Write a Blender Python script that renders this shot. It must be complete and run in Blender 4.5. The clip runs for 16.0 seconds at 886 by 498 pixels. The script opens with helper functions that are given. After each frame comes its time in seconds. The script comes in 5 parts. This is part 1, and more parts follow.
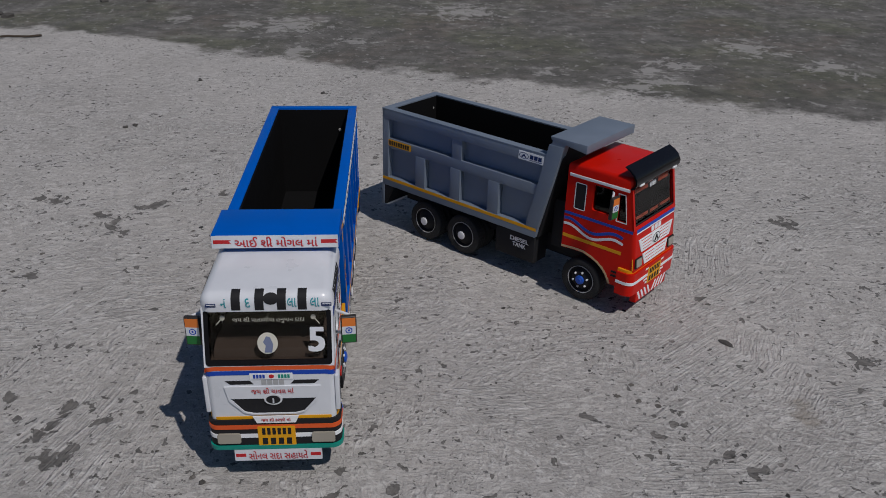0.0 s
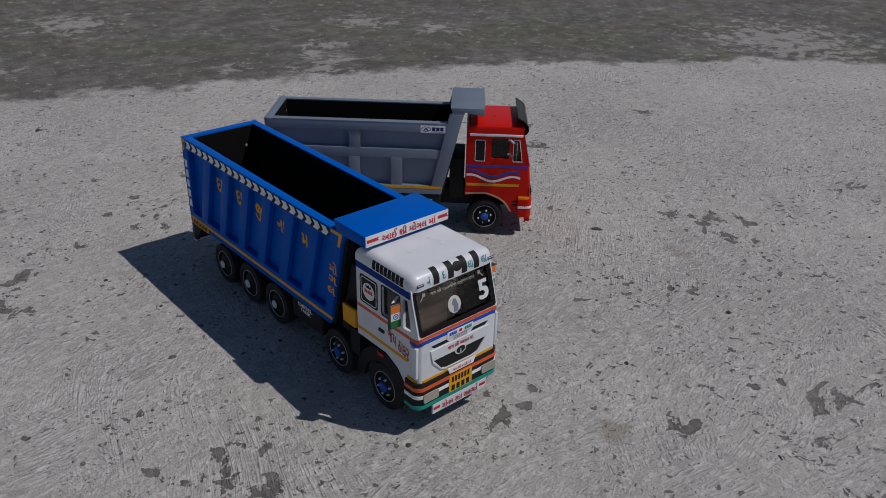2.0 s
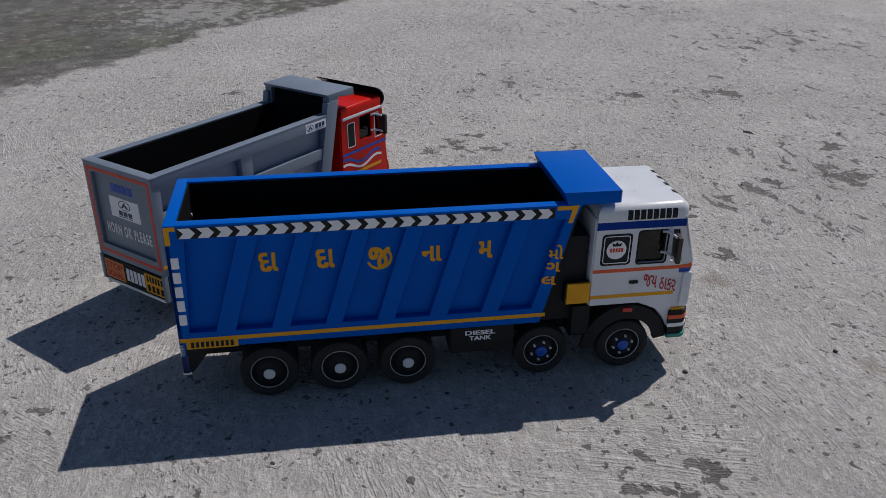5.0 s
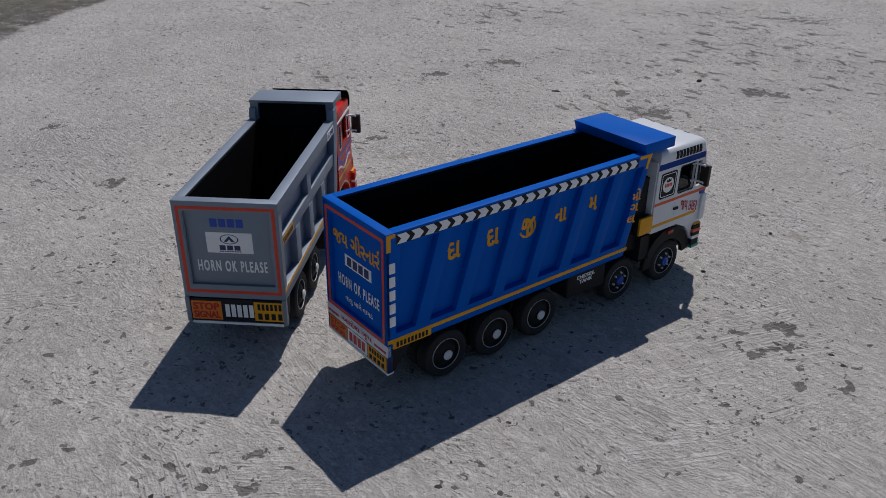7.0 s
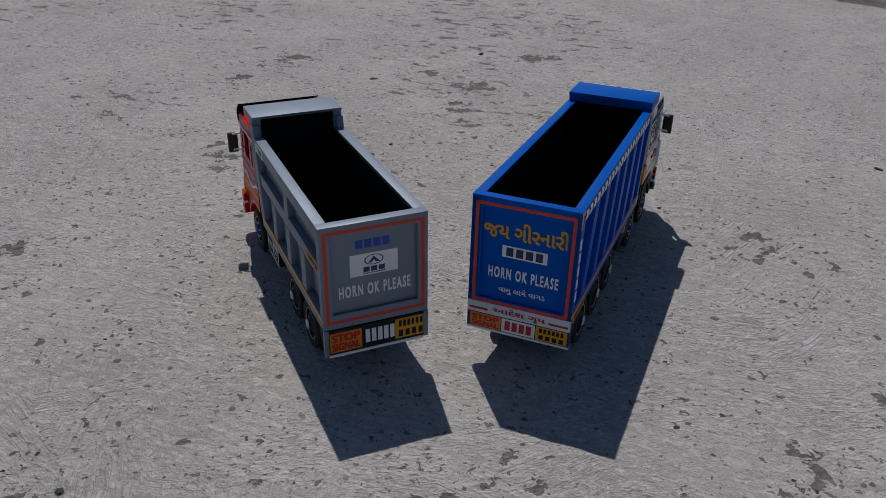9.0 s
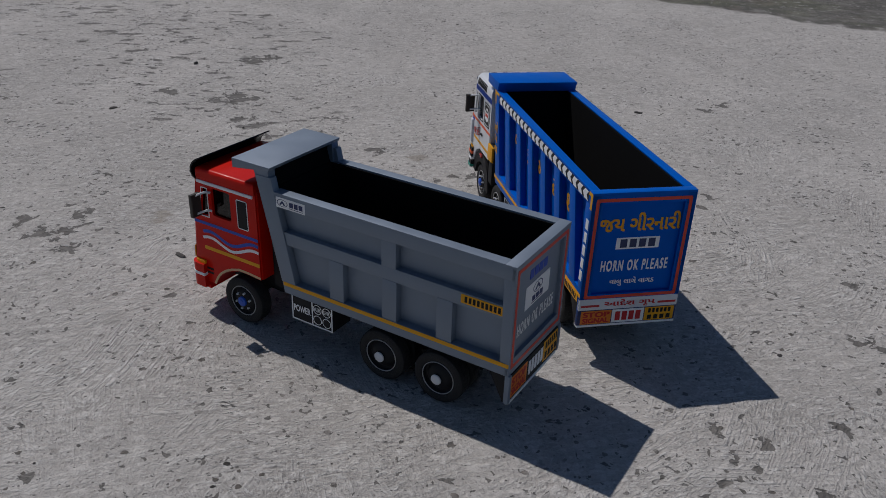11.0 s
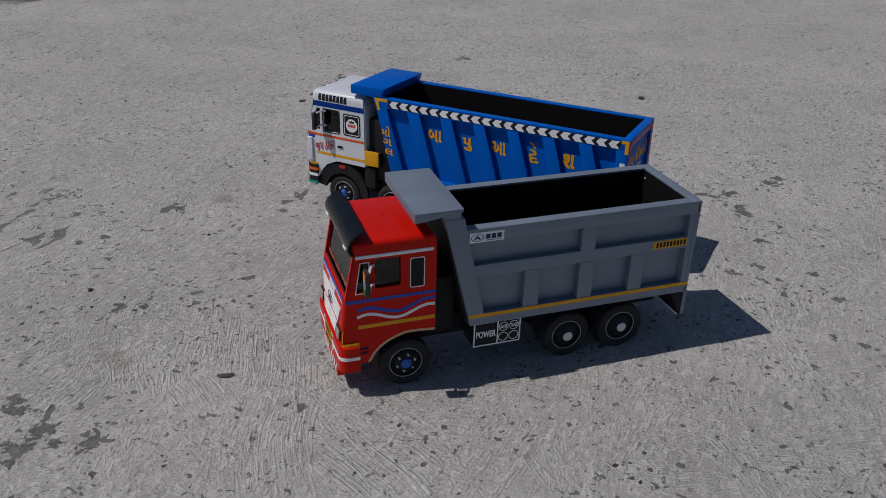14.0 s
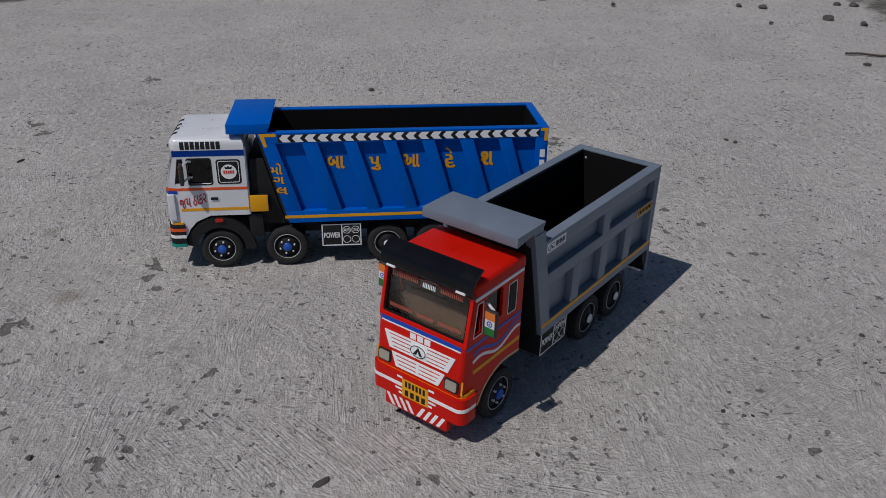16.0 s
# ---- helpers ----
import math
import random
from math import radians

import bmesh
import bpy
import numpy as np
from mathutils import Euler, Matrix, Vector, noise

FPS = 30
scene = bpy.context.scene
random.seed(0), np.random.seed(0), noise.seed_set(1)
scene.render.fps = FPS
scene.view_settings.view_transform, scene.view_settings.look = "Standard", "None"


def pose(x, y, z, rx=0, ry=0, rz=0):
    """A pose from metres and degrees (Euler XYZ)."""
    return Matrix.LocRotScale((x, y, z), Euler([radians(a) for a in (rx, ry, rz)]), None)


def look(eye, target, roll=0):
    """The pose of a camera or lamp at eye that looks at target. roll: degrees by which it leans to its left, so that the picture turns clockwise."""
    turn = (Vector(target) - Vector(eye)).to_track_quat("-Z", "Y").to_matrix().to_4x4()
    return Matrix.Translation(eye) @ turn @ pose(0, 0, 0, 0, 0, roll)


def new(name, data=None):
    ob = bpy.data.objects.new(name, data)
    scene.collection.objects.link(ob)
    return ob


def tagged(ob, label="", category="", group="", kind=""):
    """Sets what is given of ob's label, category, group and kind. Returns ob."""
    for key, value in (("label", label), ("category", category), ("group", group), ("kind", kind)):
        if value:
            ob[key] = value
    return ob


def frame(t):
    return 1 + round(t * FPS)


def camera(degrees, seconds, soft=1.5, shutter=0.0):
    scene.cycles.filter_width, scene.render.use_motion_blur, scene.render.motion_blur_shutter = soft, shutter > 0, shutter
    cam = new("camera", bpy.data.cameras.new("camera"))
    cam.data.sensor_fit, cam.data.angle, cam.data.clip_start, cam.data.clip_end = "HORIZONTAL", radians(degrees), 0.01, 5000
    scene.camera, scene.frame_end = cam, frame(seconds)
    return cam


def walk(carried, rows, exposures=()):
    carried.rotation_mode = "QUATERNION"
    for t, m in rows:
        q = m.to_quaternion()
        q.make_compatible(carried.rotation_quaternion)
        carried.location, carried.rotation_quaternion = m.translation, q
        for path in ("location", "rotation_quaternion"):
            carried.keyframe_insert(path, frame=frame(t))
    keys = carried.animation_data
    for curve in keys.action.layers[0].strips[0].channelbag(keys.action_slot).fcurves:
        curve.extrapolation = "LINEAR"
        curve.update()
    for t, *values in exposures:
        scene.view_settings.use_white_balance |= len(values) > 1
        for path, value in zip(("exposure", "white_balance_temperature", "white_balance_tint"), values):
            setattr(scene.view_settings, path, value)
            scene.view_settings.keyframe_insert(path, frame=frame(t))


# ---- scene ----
cam = camera(56.3, 16.0, soft=0.8)
PATH = [
    (0, (-0.002, -0.002, 0.508), (0.103, 1.775, -0.405), 1.0),
    (0.5, (-0.125, -0.002, 0.501), (0.233, 1.743, -0.408), 1.1),
    (1, (-0.279, -0.034, 0.536), (0.346, 1.63, -0.38), 0.7),
    (1.5, (-0.43, -0.017, 0.553), (0.461, 1.52, -0.364), 1.1),
    (2, (-0.58, 0.052, 0.559), (0.599, 1.374, -0.369), 1.5),
    (2.5, (-0.678, 0.163, 0.537), (0.723, 1.245, -0.393), 1.6),
    (3, (-0.71, 0.333, 0.505), (0.837, 1.184, -0.434), 1.4),
    (3.5, (-0.741, 0.478, 0.465), (0.931, 1.073, -0.456), 1.6),
    (4, (-0.797, 0.63, 0.467), (0.954, 0.898, -0.462), 2.0),
    (4.2, (-0.814, 0.683, 0.466), (0.957, 0.837, -0.451), 1.7),
    (6.3, (-0.801, 1.249, 0.502), (0.748, 0.367, -0.404), 1.1),
    (6.5, (-0.779, 1.292, 0.5), (0.732, 0.345, -0.405), 1.1),
    (7, (-0.704, 1.397, 0.501), (0.696, 0.291, -0.403), 1.1),
    (7.5, (-0.619, 1.512, 0.505), (0.649, 0.257, -0.399), 1.4),
    (8, (-0.536, 1.629, 0.504), (0.557, 0.215, -0.395), 1.6),
    (8.5, (-0.429, 1.693, 0.495), (0.482, 0.156, -0.404), 1.5),
    (9, (-0.308, 1.722, 0.493), (0.369, 0.071, -0.409), 1.8),
    (9.2, (-0.251, 1.729, 0.493), (0.328, 0.039, -0.407), 1.9),
    (11.3, (0.326, 1.704, 0.48), (-0.221, 0.0, -0.413), 1.8),
    (11.4, (0.355, 1.694, 0.481), (-0.243, 0.007, -0.41), 1.5),
    (11.5, (0.386, 1.69, 0.488), (-0.268, 0.024, -0.404), 1.8),
    (12, (0.524, 1.639, 0.504), (-0.391, 0.1, -0.388), 1.6),
    (12.5, (0.623, 1.544, 0.491), (-0.507, 0.156, -0.4), 1.6),
    (13, (0.714, 1.476, 0.486), (-0.588, 0.245, -0.403), 1.4),
    (13.5, (0.8, 1.383, 0.487), (-0.651, 0.334, -0.404), 1.4),
    (14, (0.884, 1.278, 0.504), (-0.702, 0.445, -0.385), 1.2),
    (14.5, (0.936, 1.167, 0.508), (-0.752, 0.566, -0.38), 1.2),
    (15, (0.948, 1.052, 0.495), (-0.807, 0.692, -0.395), 1.0),
    (15.5, (0.942, 0.929, 0.5), (-0.846, 0.84, -0.392), 0.8),
    (16, (0.927, 0.792, 0.511), (-0.851, 0.991, -0.383), 0.8),
]
walk(cam, [(t, look(eye, target, roll)) for t, eye, target, roll in PATH],
     exposures=[(0, -0.51, 6390, 12), (2.5, -0.46, 6390, 12), (3, -0.39, 6390, 12), (4, -0.24, 6390, 12), (6.5, -0.15, 6390, 12), (7, -0.21, 6390, 12), (8, -0.36, 6390, 12), (9, -0.42, 6390, 12), (11.5, -0.45, 6390, 12), (12.5, -0.42, 6390, 12), (14, -0.42, 6390, 12), (16, -0.45, 6390, 12)])

cam.data.dof.use_dof = True
cam.data.dof.focus_distance = 0.84
cam.data.dof.aperture_fstop = 30.0

# world, sun and exposure
SUN_DIR = Vector((0.399, -0.530, 1.0)).normalized()
world = bpy.data.worlds.new("world")
scene.world = world
world.use_nodes = True
wn = world.node_tree
sky = wn.nodes.new("ShaderNodeTexSky")
sky.sky_type = "NISHITA"
sky.sun_disc = False
sky.sun_elevation = math.asin(SUN_DIR.z)
sky.sun_rotation = math.atan2(SUN_DIR.x, SUN_DIR.y)
sky.dust_density = 0.2
sky.ozone_density = 4.0
wn.links.new(sky.outputs[0], wn.nodes["Background"].inputs[0])
wn.nodes["Background"].inputs[1].default_value = 0.05
sun = new("sun", bpy.data.lights.new("sun", "SUN"))
sun.data.energy = 3.2
sun.data.angle = radians(0.5)
sun.data.color = (1.0, 0.955, 0.905)
sun.matrix_world = look(SUN_DIR * 10, (0, 0, 0))
scene.view_settings.exposure = -0.30

MM = 0.001


# ---- materials ----
def ramp(nt, src, a, b, lo, hi):
    """Maps src from a..b to lo..hi."""
    n = nt.nodes.new("ShaderNodeMapRange")
    for k, v in zip((1, 2, 3, 4), (a, b, lo, hi)):
        n.inputs[k].default_value = v
    nt.links.new(src, n.inputs[0])
    return n.outputs[0]


def noise_tex(nt, vec, scale, detail=3.0, rough=0.55, distort=0.0):
    n = nt.nodes.new("ShaderNodeTexNoise")
    n.inputs["Scale"].default_value = scale
    n.inputs["Detail"].default_value = detail
    n.inputs["Roughness"].default_value = rough
    n.inputs["Distortion"].default_value = distort
    nt.links.new(vec, n.inputs["Vector"])
    return n.outputs["Fac"]


def op(nt, kind, a, b=None):
    n = nt.nodes.new("ShaderNodeMath")
    n.operation = kind
    for i, v in enumerate((a, b)):
        if v is None:
            continue
        if isinstance(v, (int, float)):
            n.inputs[i].default_value = v
        else:
            nt.links.new(v, n.inputs[i])
    return n.outputs[0]


def blend(nt, fac, a, b, kind="MIX"):
    n = nt.nodes.new("ShaderNodeMix")
    n.data_type = "RGBA"
    n.blend_type = kind
    for i, v in ((0, fac), (6, a), (7, b)):
        if isinstance(v, (int, float)):
            n.inputs[i].default_value = v
        elif isinstance(v, tuple):
            n.inputs[i].default_value = (*v, 1.0)
        else:
            nt.links.new(v, n.inputs[i])
    return n.outputs[2]


def mat(name, col, rough=0.4, metal=0.0, coat=0.0, dust=0.04, grain=900.0, bump=0.05, spec=0.5):
    """A painted or moulded surface: colour, brush grain, a little pale dust and uneven gloss."""
    m = bpy.data.materials.new(name)
    m.use_nodes = True
    nt = m.node_tree
    b = nt.nodes["Principled BSDF"]
    tc = nt.nodes.new("ShaderNodeTexCoord").outputs["Object"]
    big = noise_tex(nt, tc, 38.0, 4.0)
    fine = noise_tex(nt, tc, grain, 2.0)
    c1 = blend(nt, ramp(nt, big, 0.3, 0.7, 0.0, 1.0), tuple(v * 0.95 for v in col), tuple(min(1.0, v * 1.04) for v in col))
    specks = op(nt, "MULTIPLY", ramp(nt, fine, 0.52, 0.78, 0.0, 1.0), ramp(nt, noise_tex(nt, tc, 14.0, 3.0), 0.35, 0.75, 0.0, dust))
    c2 = blend(nt, specks, c1, (0.42, 0.40, 0.37))
    nt.links.new(c2, b.inputs["Base Color"])
    nt.links.new(ramp(nt, big, 0.25, 0.75, max(0.04, rough - 0.06), min(1.0, rough + 0.10)), b.inputs["Roughness"])
    b.inputs["Metallic"].default_value = metal
    b.inputs["Specular IOR Level"].default_value = spec
    b.inputs["Coat Weight"].default_value = coat
    b.inputs["Coat Roughness"].default_value = 0.12
    if bump:
        bn = nt.nodes.new("ShaderNodeBump")
        bn.inputs["Strength"].default_value = bump
        bn.inputs["Distance"].default_value = 0.0006
        nt.links.new(op(nt, "ADD", fine, op(nt, "MULTIPLY", big, 3.0)), bn.inputs["Height"])
        nt.links.new(bn.outputs[0], b.inputs["Normal"])
    return m


BLUE = mat("blue_enamel", (0.0, 0.104, 0.50), 0.36, bump=0.10, dust=0.0, spec=0.05)
WHITE = mat("white_enamel", (0.70, 0.72, 0.755), 0.30, coat=0.15, dust=0.03, bump=0.02)
RED = mat("red_enamel", (0.58, 0.009, 0.003), 0.32, coat=0.03, dust=0.005, spec=0.15, bump=0.03)
GREY = mat("grey_paint", (0.206, 0.250, 0.312), 0.50, metal=0.28, bump=0.03, dust=0.02, spec=0.4)
BLACK = mat("black_paint", (0.017, 0.017, 0.019), 0.6, dust=0.02, spec=0.2)
TUB = mat("matt_black_lining", (0.008, 0.008, 0.0085), 0.8, dust=0.0, spec=0.06)
GLOSS_BLACK = mat("gloss_black_plastic", (0.006, 0.006, 0.008), 0.14, dust=0.005, spec=0.25, bump=0.02)
RUBBER = mat("tyre_rubber", (0.021, 0.021, 0.022), 0.75, dust=0.22, bump=0.3, spec=0.3)
SILVER = mat("silver_paint", (0.70, 0.71, 0.73), 0.4, dust=0.05)
HUB_BLUE = mat("hub_blue", (0.01, 0.09, 0.50), 0.35)
YELLOW = mat("yellow_paint", (0.78, 0.36, 0.006), 0.45, spec=0.3)
CREAM = mat("cream_line_paint", (0.58, 0.40, 0.22), 0.45)
ORANGE = mat("orange_paint", (0.74, 0.10, 0.015), 0.42)
RED_LINE = mat("red_lettering", (0.52, 0.012, 0.018), 0.42)
BORDER_RED = mat("red_border_paint", (0.66, 0.045, 0.016), 0.42)
TEAL = mat("teal_paint", (0.0, 0.26, 0.20), 0.42)
DEEP_BLUE = mat("deep_blue_paint", (0.0, 0.055, 0.42), 0.4)
NAVY = mat("navy_paint", (0.006, 0.022, 0.11), 0.4)
PALE = mat("pale_lettering", (0.85, 0.86, 0.87), 0.45)
PALE_DIM = mat("pale_windscreen_lettering", (0.42, 0.40, 0.34), 0.5)
RUST_TEXT = mat("rust_lettering", (0.42, 0.10, 0.06), 0.5)
AQUA_TEXT = mat("aqua_lettering", (0.01, 0.28, 0.33), 0.45)
LENS = mat("headlamp_lens", (0.36, 0.33, 0.27), 0.2, coat=0.5)
RED_LENS = mat("red_lens", (0.45, 0.02, 0.015), 0.2)
GREEN_F = mat("flag_green", (0.012, 0.16, 0.03), 0.5)
SAFFRON = mat("flag_saffron", (0.75, 0.20, 0.03), 0.5)
MIRROR_BACK = mat("brown_black_plastic", (0.030, 0.025, 0.022), 0.45)
STRIPE = mat("dark_blue_stripe", (0.002, 0.038, 0.26), 0.45, dust=0.0, spec=0.1)
RING = mat("dull_rim_paint", (0.42, 0.425, 0.43), 0.45)
STOP_PAPER = mat("stop_panel_orange", (0.78, 0.21, 0.010), 0.45)
STOP_RED = mat("stop_red", (0.55, 0.022, 0.012), 0.45)
SEAT = mat("tan_vinyl", (0.17, 0.12, 0.083), 0.6)
CAB_LINING = mat("dark_brown_cab_lining", (0.065, 0.050, 0.043), 0.7)
PORTRAIT = mat("pale_picture_paper", (0.60, 0.58, 0.50), 0.5)
PORTRAIT_B = mat("blue_grey_picture_ink", (0.16, 0.19, 0.30), 0.5)


def glass(name, tint):
    m = bpy.data.materials.new(name)
    m.use_nodes = True
    nt = m.node_tree
    nt.nodes.remove(nt.nodes["Principled BSDF"])
    tr = nt.nodes.new("ShaderNodeBsdfTransparent")
    tr.inputs[0].default_value = (*tint, 1)
    gl = nt.nodes.new("ShaderNodeBsdfGlossy")
    gl.inputs["Roughness"].default_value = 0.04
    fr = nt.nodes.new("ShaderNodeFresnel")
    fr.inputs[0].default_value = 1.5
    mx = nt.nodes.new("ShaderNodeMixShader")
    nt.links.new(fr.outputs[0], mx.inputs[0])
    nt.links.new(tr.outputs[0], mx.inputs[1])
    nt.links.new(gl.outputs[0], mx.inputs[2])
    nt.links.new(mx.outputs[0], nt.nodes["Material Output"].inputs[0])
    return m


GLASS = glass("tinted_glass", (0.78, 0.74, 0.70))
DARK_GLASS = glass("dark_glass", (0.14, 0.135, 0.13))


# ---- mesh helpers, in millimetres of the model ----
def finish(bm, name, material, smooth=None):
    bmesh.ops.recalc_face_normals(bm, faces=bm.faces)
    bm.transform(Matrix.Scale(MM, 4))
    me = bpy.data.meshes.new(name)
    bm.to_mesh(me)
    bm.free()
    me.materials.append(material)
    if smooth:
        for p in me.polygons:
            p.use_smooth = True
        me.set_sharp_from_angle(angle=radians(smooth))
    return me


def part(name, bm, material, parent, label="", smooth=35):
    """Links a bmesh, or a finished mesh, as one part under a thing or a part."""
    me = finish(bm, name, material, smooth) if isinstance(bm, bmesh.types.BMesh) else bm
    ob = new(name, me)
    ob.parent = parent
    return tagged(ob, label)


def box(x0, x1, y0, y1, z0, z1, bevel=0.6, seg=2, bm=None):
    own = bmesh.new()
    bmesh.ops.create_cube(own, size=1.0)
    for v in own.verts:
        v.co = Vector((x0 if v.co.x < 0 else x1, y0 if v.co.y < 0 else y1, z0 if v.co.z < 0 else z1))
    if bevel:
        bmesh.ops.bevel(own, geom=list(own.edges), offset=bevel, segments=seg, affect="EDGES", profile=0.6)
    return own if bm is None else merge(bm, own)


def merge(bm, other):
    me = bpy.data.meshes.new("tmp")
    other.to_mesh(me)
    other.free()
    bm.from_mesh(me)
    bpy.data.meshes.remove(me)
    return bm


def tess(loops):
    from mathutils.geometry import tessellate_polygon
    return tessellate_polygon([[Vector((p[0], p[1], 0)) for p in lp] for lp in loops])


def plate(loops, thick, to3d):
    """A flat plate with holes: loops in the face's two coordinates; to3d(u, v, depth) lays it into the model."""
    bm = bmesh.new()
    pts = [p for lp in loops for p in lp]
    front = [bm.verts.new(to3d(p[0], p[1], thick)) for p in pts]
    back = [bm.verts.new(to3d(p[0], p[1], 0.0)) for p in pts]
    for tri in tess(loops):
        for vs in (front, back):
            try:
                bm.faces.new([vs[i] for i in tri])
            except ValueError:
                pass
    at = 0
    for lp in loops:
        n = len(lp)
        for i in range(n):
            a, b = at + i, at + (i + 1) % n
            bm.faces.new((front[a], front[b], back[b], back[a]))
        at += n
    return bm


def face_R(off):
    return lambda u, v, d: Vector((u, -off - d, v))


def face_L(off):
    return lambda u, v, d: Vector((u, off + d, v))


def face_F(off, lean=0.0, z0=0.0):
    """The front: u across (to the truck's left), v up; lean: metres back per metre up from z0."""
    return lambda u, v, d: Vector((off - lean * (v - z0) + d, u, v))


def face_B(off):
    return lambda u, v, d: Vector((off - d, u, v))


def rect(u0, u1, v0, v1, r=0.0, n=4):
    if r <= 0:
        return [(u0, v0), (u1, v0), (u1, v1), (u0, v1)]
    out = []
    for cx, cy, a0 in ((u1 - r, v0 + r, -90), (u1 - r, v1 - r, 0), (u0 + r, v1 - r, 90), (u0 + r, v0 + r, 180)):
        for i in range(n + 1):
            a = radians(a0 + 90 * i / n)
            out.append((cx + r * math.cos(a), cy + r * math.sin(a)))
    return out


def disc(cx, cy, rx, ry=None, n=28):
    ry = ry or rx
    return [(cx + rx * math.cos(2 * math.pi * i / n), cy + ry * math.sin(2 * math.pi * i / n)) for i in range(n)]


def ring(u0, u1, v0, v1, r, w):
    return [rect(u0, u1, v0, v1, r), rect(u0 + w, u1 - w, v0 + w, v1 - w, max(0.3, r - w))]


def band(pts, w):
    """A stroke of width w along a line of points."""
    left, right = [], []
    for i, p in enumerate(pts):
        a, b = pts[max(0, i - 1)], pts[min(len(pts) - 1, i + 1)]
        d = Vector((b[0] - a[0], b[1] - a[1])).normalized() * (w / 2)
        left.append((p[0] - d.y, p[1] + d.x))
        right.append((p[0] + d.y, p[1] - d.x))
    return left + right[::-1]


def wave(x0, x1, base, n=24):
    return [(x0 + (x1 - x0) * i / n, base(x0 + (x1 - x0) * i / n)) for i in range(n + 1)]


def lathe(profile, n=40):
    """Turned about the y axis: profile of (radius, y)."""
    bm = bmesh.new()
    rows = []
    for r, y in profile:
        if r < 1e-6:
            rows.append([bm.verts.new((0, y, 0))])
        else:
            rows.append([bm.verts.new((r * math.cos(2 * math.pi * i / n), y, r * math.sin(2 * math.pi * i / n))) for i in range(n)])
    for a, b in zip(rows, rows[1:]):
        for i in range(n):
            j = (i + 1) % n
            if len(a) == 1 and len(b) > 1:
                bm.faces.new((a[0], b[i], b[j]))
            elif len(b) == 1 and len(a) > 1:
                bm.faces.new((a[i], a[j], b[0]))
            elif len(a) > 1:
                bm.faces.new((a[i], a[j], b[j], b[i]))
    return bm


def letters(body, u0, u1, v0, v1, to3d, flip, material, parent, name="lettering", label="", bold=0.0, slant=0.0, spread=1.0):
    """Words in the built-in font, fitted to the box u0..u1, v0..v1 of a face. flip: the face's u runs against the reading."""
    cu = bpy.data.curves.new(name, "FONT")
    cu.body = body
    cu.resolution_u = 3
    cu.space_character = spread
    ob = bpy.data.objects.new(name, cu)
    src = ob.to_mesh()
    n = len(src.vertices)
    co = np.empty(n * 3)
    src.vertices.foreach_get("co", co)
    co = co.reshape(-1, 3)
    lo, hi = co.min(0), co.max(0)
    bm = bmesh.new()
    bm.from_mesh(src)
    ob.to_mesh_clear()
    if bold:
        extra = bm.copy()
        bmesh.ops.translate(extra, verts=extra.verts, vec=(bold * 1.6, 0, 0.07))
        merge(bm, extra)
        extra = bm.copy()
        bmesh.ops.translate(extra, verts=extra.verts, vec=(0, bold * 1.2, 0.14))
        merge(bm, extra)
        hi = hi + np.array([bold * 1.6, bold * 1.2, 0])
    for v in bm.verts:
        a = (v.co.x - lo[0]) / max(hi[0] - lo[0], 1e-6)
        b = (v.co.y - lo[1]) / max(hi[1] - lo[1], 1e-6)
        a = 1 - a if flip else a
        u, w = u0 + (u1 - u0) * a, v0 + (v1 - v0) * b + slant * (u1 - u0) * (a - 0.5)
        v.co = to3d(u, w, 0.30 + v.co.z)
    bpy.data.objects.remove(ob)
    bpy.data.curves.remove(cu)
    return part(name, bm, material, parent, label, smooth=None)


def bars(n, u0, u1, v0, v1, to3d, material, parent, name="marking", label="", gap=0.28, vertical=False):
    """Plain bars in place of writing: n blocks in a row, or in a column."""
    bm = bmesh.new()
    for i in range(n):
        if vertical:
            h = (v1 - v0) / n
            lp = rect(u0, u1, v0 + h * (i + gap / 2), v0 + h * (i + 1 - gap / 2))
        else:
            w = (u1 - u0) / n
            lp = rect(u0 + w * (i + gap / 2), u0 + w * (i + 1 - gap / 2), v0, v1)
        merge(bm, plate([lp], 0.30, to3d))
    return part(name, bm, material, parent, label, smooth=None)


def paint(name, loops, to3d, material, parent, label="", thick=0.22):
    return part(name, plate(loops, thick, to3d), material, parent, label, smooth=None)


def prism(profile, y0, y1, bevel=0.0, seg=2):
    """A profile in x and z, drawn out from y0 to y1."""
    bm = bmesh.new()
    a = [bm.verts.new((x, y0, z)) for x, z in profile]
    b = [bm.verts.new((x, y1, z)) for x, z in profile]
    bm.faces.new(a)
    bm.faces.new(b[::-1])
    for i in range(len(a)):
        j = (i + 1) % len(a)
        bm.faces.new((a[i], a[j], b[j], b[i]))
    bmesh.ops.recalc_face_normals(bm, faces=bm.faces)
    if bevel:
        bmesh.ops.bevel(bm, geom=list(bm.edges), offset=bevel, segments=seg, affect="EDGES", profile=0.6)
    return bm


